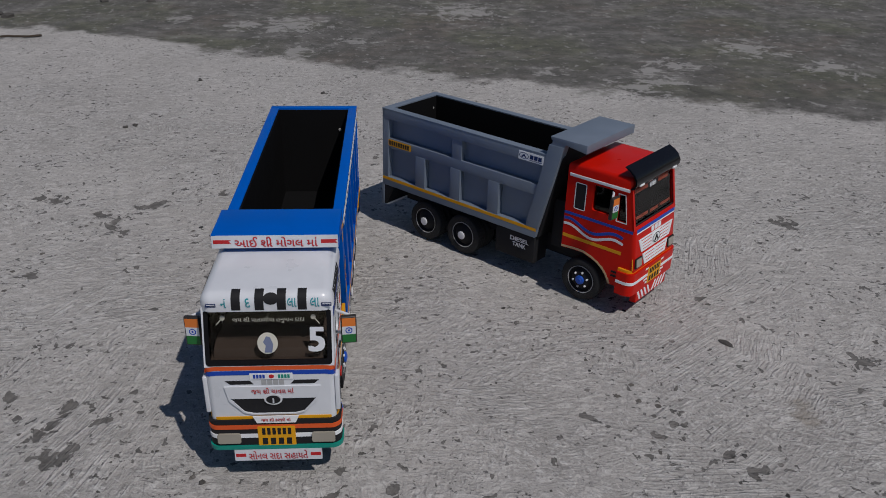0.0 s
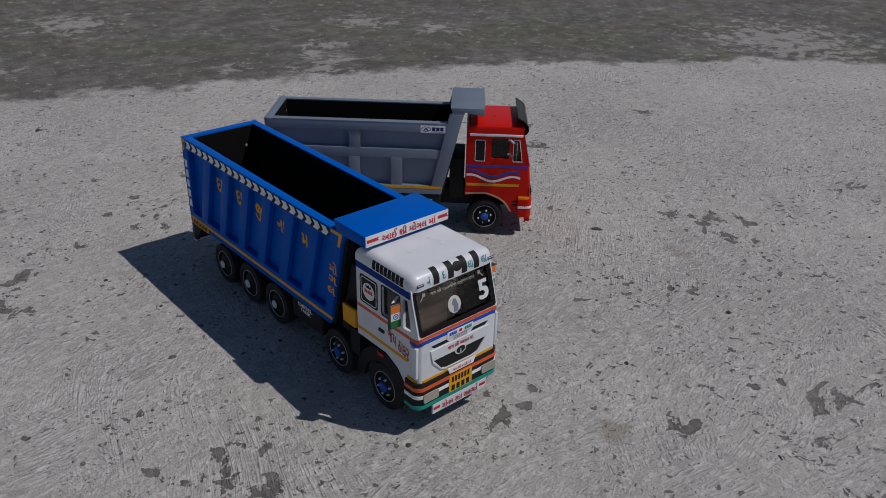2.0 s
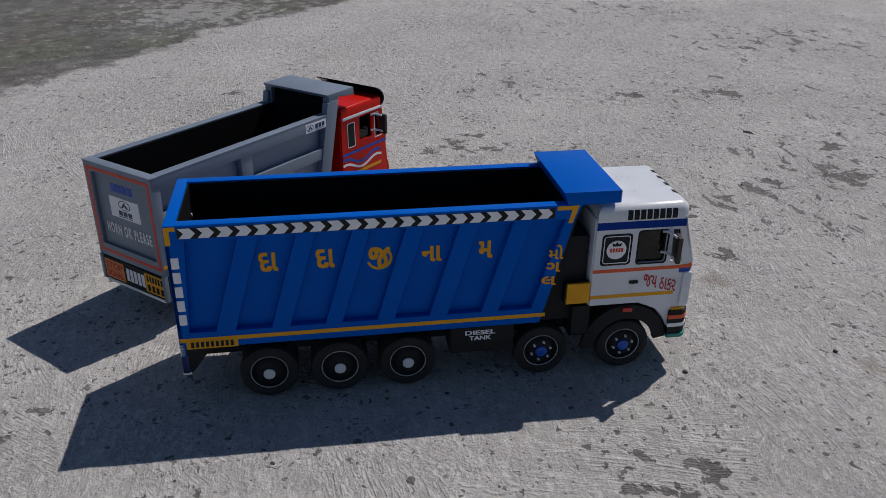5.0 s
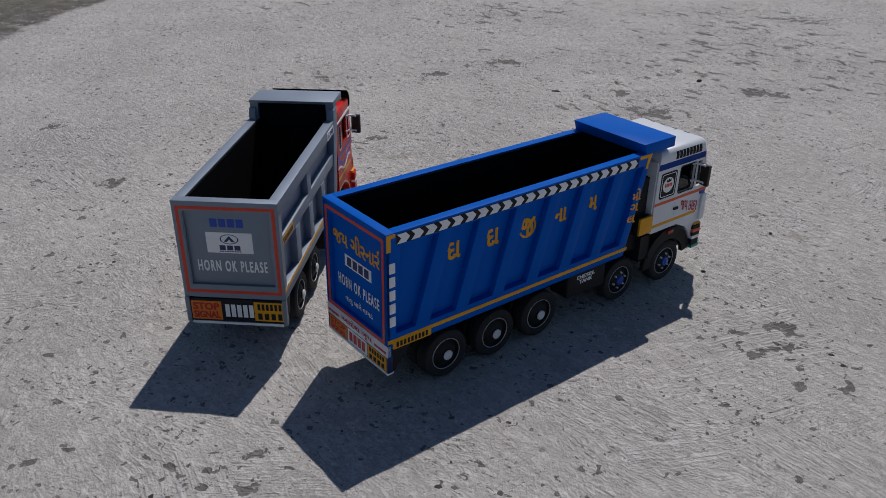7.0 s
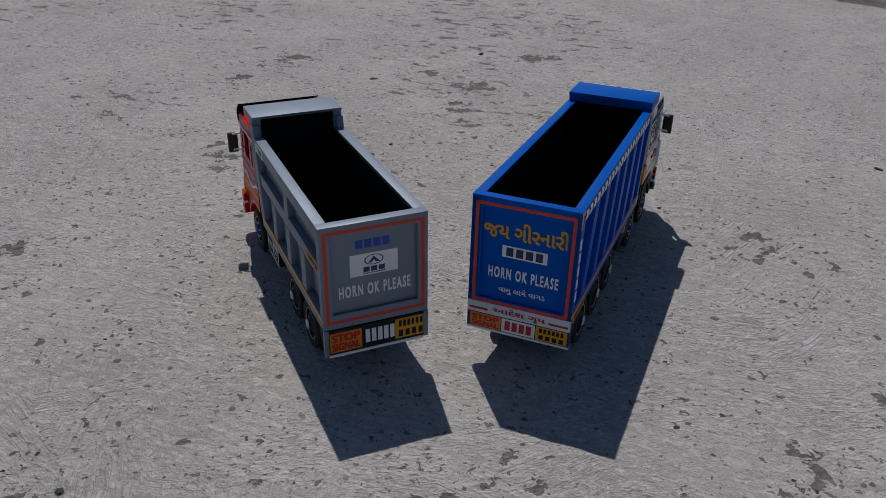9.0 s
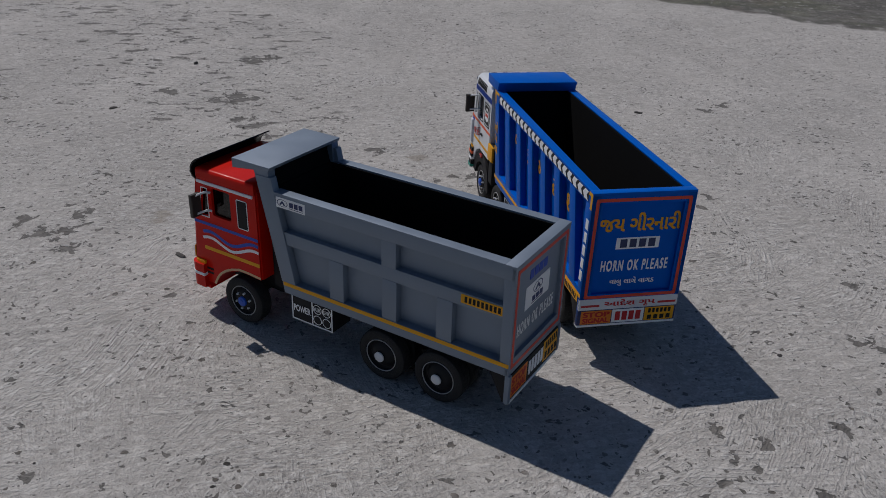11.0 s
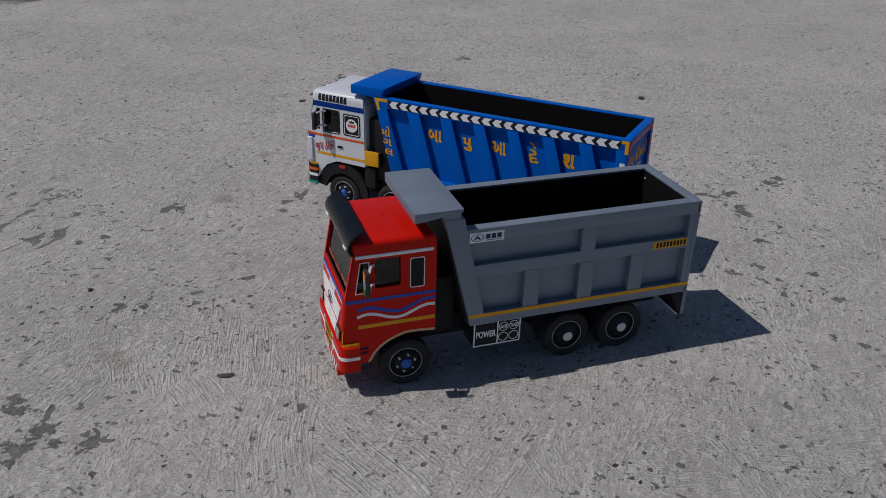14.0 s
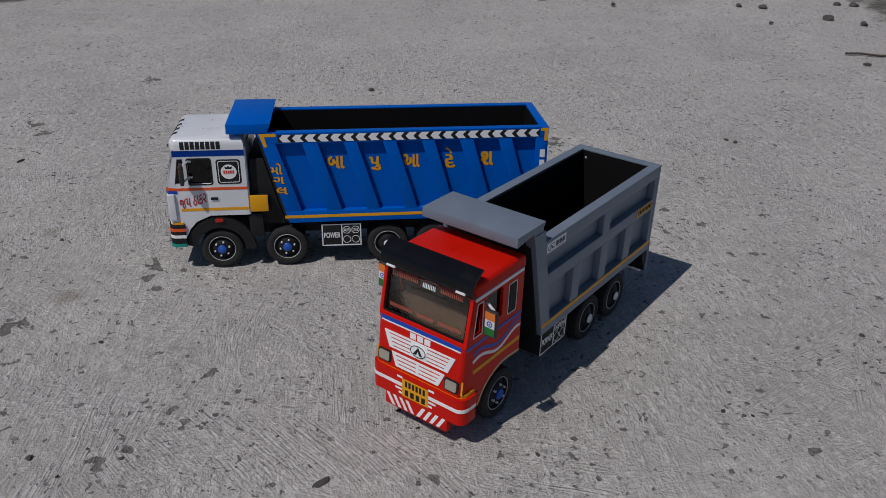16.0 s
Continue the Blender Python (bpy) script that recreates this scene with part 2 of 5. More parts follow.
# ---- wheels ----
def tyre_mesh(y_in, y_out):
    w = y_in
    prof = [(17.4, 1.4), (18.2, 0.4), (21.0, -0.5), (24.4, 0.0), (26.2, 1.2), (27.0, 3.0), (27.0, 5.6), (26.1, 5.9), (26.1, 6.7), (27.0, 7.0),
            (27.0, w - 7.0), (26.1, w - 6.7), (26.1, w - 5.9), (27.0, w - 5.6), (27.0, w - 3.0), (25.6, w - 0.8), (20.0, w), (17.0, w - 1.0)]
    bm = lathe([(r, y + y_out) for r, y in prof], 72)
    for v in bm.verts:
        r = math.hypot(v.co.x, v.co.z)
        k = round(math.degrees(math.atan2(v.co.z, v.co.x)) / 5)
        if r > 26.7 and k % 2:
            v.co.x, v.co.z = v.co.x * 0.975, v.co.z * 0.975
    return finish(bm, "tyre", RUBBER, 30)


TYRE, INNER_TYRE = tyre_mesh(17.0, 0.0), tyre_mesh(16.0, 20.0)
RIM = finish(lathe([(17.5, 1.2), (16.6, 1.6), (15.7, 4.4), (14.2, 4.8), (11.2, 1.8), (8.4, 0.2), (5.0, -0.4), (5.0, -2.2), (0.0, -2.2)]), "wheel", BLACK, 40)
RIM_RING = finish(lathe([(16.5, 1.0), (16.7, 0.4), (17.1, 0.3), (17.4, 0.7), (17.3, 1.3)]), "rim_ring", RING, 40)
HUB_FRONT = finish(lathe([(5.6, 1.0), (5.6, -1.8), (5.0, -2.5), (3.0, -2.8), (2.6, -3.3), (0.0, -3.5)], 24), "hub", HUB_BLUE, 40)
HUB_REAR = finish(lathe([(5.4, -2.0), (5.4, -2.9), (5.0, -3.3), (3.0, -3.5), (0.0, -3.6)], 24), "hub", SILVER, 40)
NUT = finish(lathe([(1.25, 1.8), (1.25, -1.0), (0.8, -1.5), (0.0, -1.6)], 8), "wheel_nut", SILVER, 30)
AXLE = finish(lathe([(0.0, 8.0), (3.2, 8.0), (3.2, 92.0), (0.0, 92.0)], 12), "axle", BLACK, 30)


def wheel(parent, x, side, kind):
    """side -1: the truck's right, 1: its left."""
    w = part("wheel", RIM, None, parent, "black dished wheel with a blue hub" if kind == "front" else "black dished wheel with a silver hub")
    w.matrix_local = pose(x * MM, side * 49 * MM, 27 * MM, 0, 0, 0 if side < 0 else 180)
    part("tyre", TYRE, None, w)
    part("rim_ring", RIM_RING, None, w, "thin silver rim ring")
    if kind == "front":
        part("hub", HUB_FRONT, None, w, "bright blue hub")
        for i in range(6):
            a = radians(60 * i + 17)
            part("wheel_nut", NUT, None, w).location = (9.6 * MM * math.cos(a), 0, 9.6 * MM * math.sin(a))
    else:
        part("tyre", INNER_TYRE, None, w)
        part("hub", HUB_REAR, None, w, "silver hub cap")


def axle(parent, x):
    part("axle", AXLE, None, parent).location = (x * MM, -50 * MM, 27 * MM)


# ---- pieces that both trucks have ----
def flag_mirror(t, x, y0, y1, z0, z1, side, out=6):
    """A mirror head turned a little outwards, its front pasted with a small flag."""
    yc, turn = (y0 + y1) / 2, radians(out * side)

    def turned(p):
        q = Vector((p.x - x, p.y - yc, 0))
        return Vector((x + q.x * math.cos(turn) - q.y * math.sin(turn), yc + q.x * math.sin(turn) + q.y * math.cos(turn), p.z))
    head = box(x - 4.5, x, y0, y1, z0, z1, 1.2, 3)
    for v in head.verts:
        v.co = turned(v.co)
    m = part("mirror", head, MIRROR_BACK, t, "dark mirror head with a small tricolour sticker")
    h = (z1 - z0 - 2.4) / 3
    f = lambda u, v, d: turned(Vector((x + d, u, v)))
    for i, c in enumerate((GREEN_F, WHITE, SAFFRON)):
        part("flag_stripe", plate([rect(y0 + 1, y1 - 1, z0 + 1.2 + h * i, z0 + 1.2 + h * (i + 1))], 0.25, f), c, m, smooth=None)
    zc = z0 + 1.2 + 1.5 * h
    part("flag_wheel", plate([disc(yc, zc, 2.9), disc(yc, zc, 2.1)], 0.45, f), DEEP_BLUE, m, smooth=None)
    part("flag_hub", plate([disc(yc, zc, 0.9, n=10)], 0.45, f), DEEP_BLUE, m, smooth=None)
    for zz in (z0 + 3, z1 - 2):
        part("mirror_arm", tube([(x - 12, side * 50, zz + 1), (x - 9, side * 54, zz + 2.5), (x - 5, yc, zz + 1), (x - 4, yc, zz)], 1.3), SILVER, t, "thin grey mirror arm")


def tube(points, r, n=8):
    bm = bmesh.new()
    rows = []
    for i, p in enumerate(points):
        d = (Vector(points[min(i + 1, len(points) - 1)]) - Vector(points[max(i - 1, 0)])).normalized()
        a = d.orthogonal().normalized()
        b = d.cross(a)
        rows.append([bm.verts.new(Vector(p) + r * (math.cos(2 * math.pi * k / n) * a + math.sin(2 * math.pi * k / n) * b)) for k in range(n)])
    for u, v in zip(rows, rows[1:]):
        for k in range(n):
            bm.faces.new((u[k], u[(k + 1) % n], v[(k + 1) % n], v[k]))
    bm.faces.new(rows[0])
    bm.faces.new(rows[-1][::-1])
    return bm


def number_plate(t, u0, u1, v0, v1, to3d, rows=2, flip=False):
    p = paint("number_plate", [rect(u0, u1, v0, v1, 0.8)], to3d, YELLOW, t, "yellow number plate with dark markings", 0.35)
    deeper = lambda u, v, d: to3d(u, v, d + 0.2)
    h = (v1 - v0) / rows
    for r in range(rows):
        n = (4, 6)[r] if rows == 2 else 9
        m = (u1 - u0) * (0.07 if r == 0 else 0.09)
        bars(n, u0 + m, u1 - m, v0 + h * (r + 0.17), v0 + h * (r + 0.83), deeper, BLACK, p, "marking", gap=0.36)


def stop_signal(t, u0, u1, v0, v1, to3d):
    p = paint("stop_panel", [rect(u0, u1, v0, v1)], to3d, STOP_PAPER, t, "orange stop signal panel", 0.35)
    deeper = lambda u, v, d: to3d(u, v, d + 0.2)
    h = v1 - v0
    letters("STOP", u0 + 2, u1 - 2, v0 + 0.52 * h, v1 - 0.08 * h, deeper, True, STOP_RED, p, bold=0.06)
    letters("SIGNAL", u0 + 2, u1 - 2, v0 + 0.08 * h, v0 + 0.46 * h, deeper, True, STOP_RED, p, bold=0.06)


def maker_badge(t, u0, u1, v0, v1, to3d, flip):
    """A white maker's panel: an oval with a peak, and plain bars."""
    p = paint("badge", [rect(u0, u1, v0, v1)], to3d, PALE, t, "white badge panel with a dark emblem", 0.35)
    deeper = lambda u, v, d: to3d(u, v, d + 0.2)
    w, h = u1 - u0, v1 - v0
    wide = w > 2.5 * h
    cx = (u1 - 0.22 * w if flip else u0 + 0.22 * w) if wide else (u0 + u1) / 2
    cy = (v0 + v1) / 2 if wide else v0 + 0.68 * h
    ry = 0.36 * h if wide else 0.24 * h
    rx = ry * 1.75
    paint("emblem_ring", [disc(cx, cy, rx, ry), disc(cx, cy, rx * 0.88, ry * 0.86)], deeper, NAVY, p)
    paint("emblem_peak", [[(cx - rx * 0.62, cy - ry * 0.55), (cx, cy + ry * 0.7), (cx + rx * 0.62, cy - ry * 0.55), (cx + rx * 0.25, cy - ry * 0.55), (cx, cy), (cx - rx * 0.2, cy - ry * 0.55)]], deeper, NAVY, p)
    if wide:
        b0, b1 = (u0 + 0.06 * w, u0 + 0.55 * w) if flip else (u0 + 0.45 * w, u0 + 0.94 * w)
        bars(3, b0, b1, v0 + 0.30 * h, v0 + 0.78 * h, deeper, NAVY, p, gap=0.2)
        bars(9, b0, b1, v0 + 0.13 * h, v0 + 0.20 * h, deeper, NAVY, p)
    else:
        bars(3, u0 + 0.26 * w, u0 + 0.74 * w, v0 + 0.15 * h, v0 + 0.38 * h, deeper, NAVY, p, gap=0.2)
        bars(9, u0 + 0.26 * w, u0 + 0.74 * w, v0 + 0.06 * h, v0 + 0.11 * h, deeper, NAVY, p)


def power_box(t, x0, x1, z0, z1):
    b = part("battery_box", box(x0, x1, 22, 51, z0, z1, 0.6), BLACK, t, "black side box outlined in white")
    f = face_L(51)
    xm = x0 + (x1 - x0) * 0.49
    paint("outline", [rect(x0, x1, z0, z1), rect(x0 + 1.4, x1 - 1.4, z0 + 1.4, z1 - 1.4)], f, PALE, b)
    paint("divider", [rect(xm - 0.7, xm + 0.7, z0 + 1.4, z1 - 1.4)], f, PALE, b)
    zc = (z0 + z1) / 2
    letters("POWER", xm + 2.2, x1 - 2.6, zc - 4, zc + 4, f, True, PALE, b, bold=0.04)
    w = (xm - x0 - 2.2) / 2
    for i in range(2):
        for j in range(2):
            cx, cz = x0 + 1.6 + w * (i + 0.5), z0 + 2.0 + (z1 - z0 - 4) / 2 * (j + 0.5)
            paint("gauge_ring", [disc(cx, cz, w * 0.46), disc(cx, cz, w * 0.40)], f, PALE, b)
            if j:
                letters(("TANK", "AIR")[i], cx - w * 0.36, cx + w * 0.36, cz - 2.4, cz + 2.4, f, True, PALE, b, bold=0.02)
    return b


def fuel_tank(t, x0, x1, z0, z1, tx0, tx1, tz0, tz1):
    b = part("fuel_tank", box(x0, x1, -50, -22, z0, z1, 2.5, 3), BLACK, t, "black box fuel tank with white lettering")
    f = face_R(50)
    zm = (tz0 + tz1) / 2
    letters("DIESEL", tx0, tx1, zm + 0.6, tz1, f, False, PALE, b, bold=0.045)
    letters("TANK", tx0 + 4, tx1 - 4, tz0, zm - 0.6, f, False, PALE, b, bold=0.045)


def hollow(t, x_rear, front, z_floor, z_rim, y_in, label):
    """The black lining inside a dump body: floor, two sides, front and tail. front: (x at floor, x at rim)."""
    xf0, xf1 = front
    part("tub_floor", box(x_rear, xf0, -y_in, y_in, z_floor - 3, z_floor, 0), TUB, t, label, None)
    prof = [(x_rear, z_floor), (xf0, z_floor), (xf1, z_rim - 0.8), (x_rear, z_rim - 0.8)]
    for s in (-1, 1):
        part("tub_lining", prism(prof, s * (y_in - 1.5), s * (y_in + 1.5)), TUB, t, "", None)
    part("tub_lining", box(x_rear - 1.5, x_rear + 1.5, -y_in, y_in, z_floor, z_rim - 0.8, 0), TUB, t, "", None)
    part("tub_lining", prism([(xf0 - 1.5, z_floor), (xf0 + 1.5, z_floor), (xf1 + 1.5, z_rim - 0.8), (xf1 - 1.5, z_rim - 0.8)], -y_in, y_in), TUB, t, "", None)


def chassis(t, x0, x1):
    for s in (-1, 1):
        part("chassis_rail", box(x0, x1, s * 14, s * 22, 36, 60, 0.8), BLACK, t)
    for k in range(5):
        x = x0 + (x1 - x0) * (k + 0.5) / 5
        part("cross_member", box(x - 4, x + 4, -14, 14, 40, 56, 0.6), BLACK, t)


def cab_glass(t, loops, to3d, label="dark window pane", material=None):
    g = part("window_pane", plate(loops, 0.8, to3d), material or DARK_GLASS, t, label, None)
    g.visible_shadow = False
    return g


def front_bevel(bm, x_min, r, seg=4):
    """Rounds the two upright front corners."""
    es = [e for e in bm.edges if all(v.co.x > x_min for v in e.verts) and abs(e.verts[0].co.y - e.verts[1].co.y) < 0.01 and abs(e.verts[0].co.z - e.verts[1].co.z) > 3]
    bmesh.ops.bevel(bm, geom=es, offset=r, segments=seg, affect="EDGES", profile=0.5)
    return bm


def roof_box(x0, x1, y, z0, z1, r, seg=5):
    bm = box(x0, x1, -y, y, z0, z1, 0)
    es = [e for e in bm.edges if all(v.co.z > z1 - 0.1 for v in e.verts) or (all(v.co.x > x1 - 0.1 for v in e.verts) and abs(e.verts[0].co.z - e.verts[1].co.z) > 1)]
    bmesh.ops.bevel(bm, geom=es, offset=r, segments=seg, affect="EDGES", profile=0.5)
    return bm


def bumper_slab(x0, x1, y, z0, z1, r):
    """One level of a wrap-round bumper, with rounded front corners."""
    lp = [(x0, -y), (x1 - r, -y)] + [(x1 - r + r * math.cos(radians(a)), -y + r + r * math.sin(radians(a))) for a in range(-75, 1, 15)]
    lp += [(x, -v) for x, v in reversed(lp)]
    return plate([lp], z1 - z0, lambda u, v, d: Vector((u, v, z0 + d)))


# ---- the blue tipper with the white cab ----
def blue_truck():
    t = new("model_dump_truck")
    t.matrix_world = pose(-0.1085, 0.830, 0.0, 0, 0, -89.8)
    tagged(t, "model tipper truck, white cab, deep blue ribbed body, on concrete", "toy truck", "model dump trucks")
    chassis(t, -190, 258)
    for x in (216, 132.5):
        axle(t, x)
        for s in (-1, 1):
            wheel(t, x, s, "front")
    for x in (1.5, -63, -128.5):
        axle(t, x)
        for s in (-1, 1):
            wheel(t, x, s, "rear")

    # dump body
    slope = [(-204, 63), (127, 63), (157, 183), (-204, 183)]
    for s, fc in ((-1, face_R), (1, face_L)):
        part("side_wall", prism(slope, s * 44.5, s * 46.4), BLUE, t, "blue painted side wall")
        part("top_rail", prism([(-204, 170), (153.7, 170), (157, 183), (-204, 183)], s * 46.2, s * 54, 0.5), BLUE, t)
        part("bottom_rail", prism([(-204, 63), (127, 63), (131, 79), (-204, 79)], s * 46.2, s * 54, 0.5), BLUE, t)
        part("rear_post", prism([(-204, 78.8), (-194, 78.8), (-188, 170.2), (-204, 170.2)], s * 46.2, s * 54, 0.3), BLUE, t)
        # slanting ribs stand proud between the recessed fields
        starts = [-193, -154, -106, -59, -11, 38, 86] if s < 0 else [-193, -167, -118, -70, -21.5, 27, 78]
        ends = [-171, -122, -74, -27, 21, 70, 118] if s < 0 else [-184, -135, -86, -38, 10.5, 59, 110]
        for k in range(7):
            r0, r1 = ends[k], (starts[k + 1] if k < 6 else 131)
            top0, top1 = r0 + 27, (r1 + 27 if k < 6 else 153.8)
            part("rib", prism([(r0, 78.8), (r1, 78.8), (top1, 170.2), (top0, 170.2)], s * 46.2, s * 53.9, 0.35), BLUE, t)
        f = fc(54)
        strip = part("chevron_strip", plate([rect(-193, 134, 171.6, 181.6)], 0.2, f), BLACK, t, "black strip with white arrow marks", None)
        fd = fc(54.15)
        n = 21
        for k in range(n):
            a = -192 + 15.5 * k
            b = a + 9.6
            part("arrow_mark", plate([[(a, 171.9), (b, 171.9), (b + 4.4, 176.6), (b, 181.3), (a, 181.3), (a + 4.4, 176.6)]], 0.25, fd), PALE, strip, "", None)
        paint("yellow_line", [rect(-203.5, 132, 69.5, 73.5)], f, YELLOW, t, "thin yellow line")
        paint("corner_mark", [[(136, 183), (156.5, 183), (151, 166), (147, 166), (150, 179), (136, 179)]], f, YELLOW, t)
        paint("corner_mark", [[(-203.6, 183), (-194, 183), (-194, 179), (-199, 179), (-199, 166), (-203.6, 166)]], f, YELLOW, t)
        bars(5, -201, -194.5, 86, 156, f, PALE, t, "marking", "white vertical marking", 0.25, True)
        number_plate(t, -198, -153, 62.6, 71.2, fc(54.3), 1)
        for ch, a, b, z0, z1 in zip(("દા", "દા", "જ", "ના", "મ") if s < 0 else ("શ", "દે", "આ", "પુ", "બા"),
                                    (-129, -79.5, -33, 15, 67) if s < 0 else (-136, -87, -41, 8, 54),
                                    (-112.5, -63, -13.5, 33, 80) if s < 0 else (-119, -73, -20, 23, 75),
                                    (132, 132, 128, 132, 132) if s < 0 else (132, 130, 132, 129, 133), (151, 151 if s < 0 else 148.5, 150, 148, 150)):
            letters(ch, a, b, z0, z1, fc(46.4), s > 0, YELLOW, t, "lettering", "orange-yellow hand-painted letters", 0.042)
        if s > 0:
            paint("lettering", [band([(-81.5, 149.5), (-79.5, 153.5), (-74.5, 157.0)], 2.4)], fc(46.4), YELLOW, t)
        if s < 0:
            hook = [(-23.5 + 10.6 * math.cos(radians(q)), 138.5 + 10.2 * math.sin(radians(q))) for q in range(200, 416, 12)]
            paint("lettering", [band(hook, 2.4)], fc(46.4), YELLOW, t)
        for ch, z0, z1, dx in (("મો", 130, 145, 0), ("ગ", 117, 127, -2), ("લ", 103, 113, -5)):
            letters(ch, 131 + dx, 145 + dx, z0, z1, f, s > 0, YELLOW, t, "lettering", "orange-yellow letters", 0.03)
        part("tail_flap", prism([(-199, 63.2), (-199, 37), (-196, 36.6), (-176, 63.2)], s * 48.6, s * 53.6, 0.3), BLACK, t)
        part("tail_post", box(-203.8, -199, min(s * 48.6, s * 54), max(s * 48.6, s * 54), 36.6, 63.2, 0.3), BLUE, t)
        part("cab_shield", box(152, 174.4, min(s * 51, s * 54), max(s * 51, s * 54), 80.5, 102, 0.5), YELLOW, t, "yellow side plate behind the cab")
        part("shield_bracket", box(151, 175, min(s * 44, s * 51), max(s * 44, s * 51), 79, 101, 0.5), BLACK, t)
        part("rim_cap", prism([(-194.4, 182.7), (147.5, 182.7), (147.5, 184.0), (-194.4, 184.0)], s * 44.0, s * 54.2, 0.25), BLUE, t)
    part("front_wall", prism([(127, 63), (131, 63), (161, 183), (157, 183)], -49.5, 49.5), BLACK, t, "black front wall of the tipper body")
    part("tail_board", box(-200.5, -194, -49.6, 49.6, 60, 182.8, 0.4), BLUE, t, "blue tail board")
    part("tail_frame", plate([rect(-54, 54, 67.2, 183), rect(-43, 43, 73, 172)], 3.6, face_B(-200.4)), BLUE, t, "", None)
    fb, fi = face_B(-204), face_B(-200.5)
    part("rim_rear", box(-204.1, -194.4, -54.2, 54.2, 181.5, 184.0, 0.3), BLUE, t)
    paint("red_border", [rect(-50, 50, 68.2, 178, 2), rect(-46.6, 46.6, 71.6, 174.6, 1.5)], fb, BORDER_RED, t, "thin red border")
    letters("જય ગીરનારી", -44, 42, 141, 161, fi, True, YELLOW, t, "lettering", "orange-yellow lettering", 0.03)
    badge = paint("badge", [rect(-24, 22, 121.5, 134)], fi, PALE, t, "white badge panel with dark bars")
    bars(4, -21, 19, 123.2, 132.3, face_B(-200.7), NAVY, badge, "marking")
    letters("HORN OK PLEASE", -37, 35, 97, 109.5, fi, True, PALE, t, "lettering", "white capital lettering", 0.045, spread=1.28)
    letters("વાલુ લાગે વાગડ", -25, 23, 80, 89.5, fi, True, PALE, t, "lettering", "white lettering", 0.025)
    band1 = part("white_band", box(-204.4, -200, -54, 54, 54.9, 67.6, 0.4), WHITE, t, "white band with red lettering")
    fw = face_B(-204.4)
    letters("આદેશ ગૃપ", -29, 27, 56.6, 66.2, fw, True, RED_LINE, band1, "lettering", "", 0.03)
    for s in (-1, 1):
        paint("red_dash", [rect(min(s * 32, s * 52), max(s * 32, s * 52), 58.6, 61.0)], fw, RED_LINE, band1)
    board = part("rear_board", box(-204, -198, -54, 54, 36.5, 54.7, 0.4), NAVY, t, "rear light board")
    fr = face_B(-204)
    stop_signal(board, 17.5, 50.5, 38.4, 53.8, fr)
    mid = paint("white_panel", [rect(-18.6, 16.5, 38.4, 53.8)], fr, PALE, board, "white panel with red bars")
    bars(4, -16, 14, 41, 51.4, face_B(-204.25), RED_LINE, mid, "marking")
    number_plate(board, -52, -19.6, 38.4, 53.8, fr)
    part("lower_edge", box(-204.6, -197, -54, 54, 35.2, 37.6, 0.4), PALE, board, "white lower edge")
    hollow(t, -194, (124, 153), 70, 183, 44.5, "matt black inside of the tipper body")

    part("bolt", lathe([(0, 192.6), (1.9, 192.6), (1.6, 191.4), (0, 191.2)], 10), RING, t, "small pale bolt").matrix_local = Matrix(((0, -1, 0, 0), (1, 0, 0, 32 * MM), (0, 0, 1, 156 * MM), (0, 0, 0, 1)))

    # overhang above the cab
    part("canopy", prism([(146.5, 182.6), (195, 183.4), (195, 195.6), (141.5, 195.6)], -54, 54, 0.7), BLUE, t, "flat blue overhang above the cab")
    part("canopy_post", prism([(143.5, 170), (153.7, 170), (160, 184), (146.6, 184)], -53.6, -44), BLUE, t)
    part("canopy_post", prism([(143.5, 170), (153.7, 170), (160, 184), (146.6, 184)], 44, 53.6), BLUE, t)
    sign = part("front_sign", plate([rect(-53.5, 53.5, 183.6, 195.4)], 0.5, face_F(195)), WHITE, t, "white front strip with red lettering", None)
    fs = face_F(195.5)
    letters("આઈ શી મોગલ માં", -34, 36, 184.8, 194.4, fs, False, RED_LINE, sign, "lettering", "", 0.014)
    paint("lettering", [band([(-3.2, 188.4), (-6.6, 185.6)], 1.1)], fs, RED_LINE, sign)
    for a, b in ((-52, -37), (39, 53)):
        paint("red_dash", [[(a, 188), (b, 188), (b - 2, 190), (b, 191.4), (a, 191.4)]], fs, RED_LINE, sign)

    # fittings under the body and behind the cab
    fuel_tank(t, 42, 104, 32, 61, 56, 85.5, 46, 57)
    power_box(t, 36, 87, 27, 58)
    part("air_cleaner", prism([(132.5, 58), (173, 58), (173, 147), (154.5, 147)], -43, 43, 1.2), BLACK, t, "tall black box behind the cab")
    for s in (-1, 1):
        f = (face_R if s < 0 else face_L)(46)
        arc = [(216 + 44 * math.cos(radians(a)), 27 + 46 * math.sin(radians(a))) for a in range(10, 181, 10)]
        arc += [(216 + 31 * math.cos(radians(a)), 27 + 31 * math.sin(radians(a))) for a in range(180, 9, -10)]
        part("mudguard", plate([arc], 5, f), BLACK, t, "black wheel arch guard", None)
        part("step_block", box(160, 178, s * 30, s * 50, 44, 76, 1.5), BLACK, t)

    # cab
    low = prism([(176, 76), (225, 76), (243, 68), (252, 58), (257, 48), (276, 48), (276, 118), (176, 118)], -52, 52)
    part("cab_body", front_bevel(low, 275, 5), WHITE, t, "white lower cab")
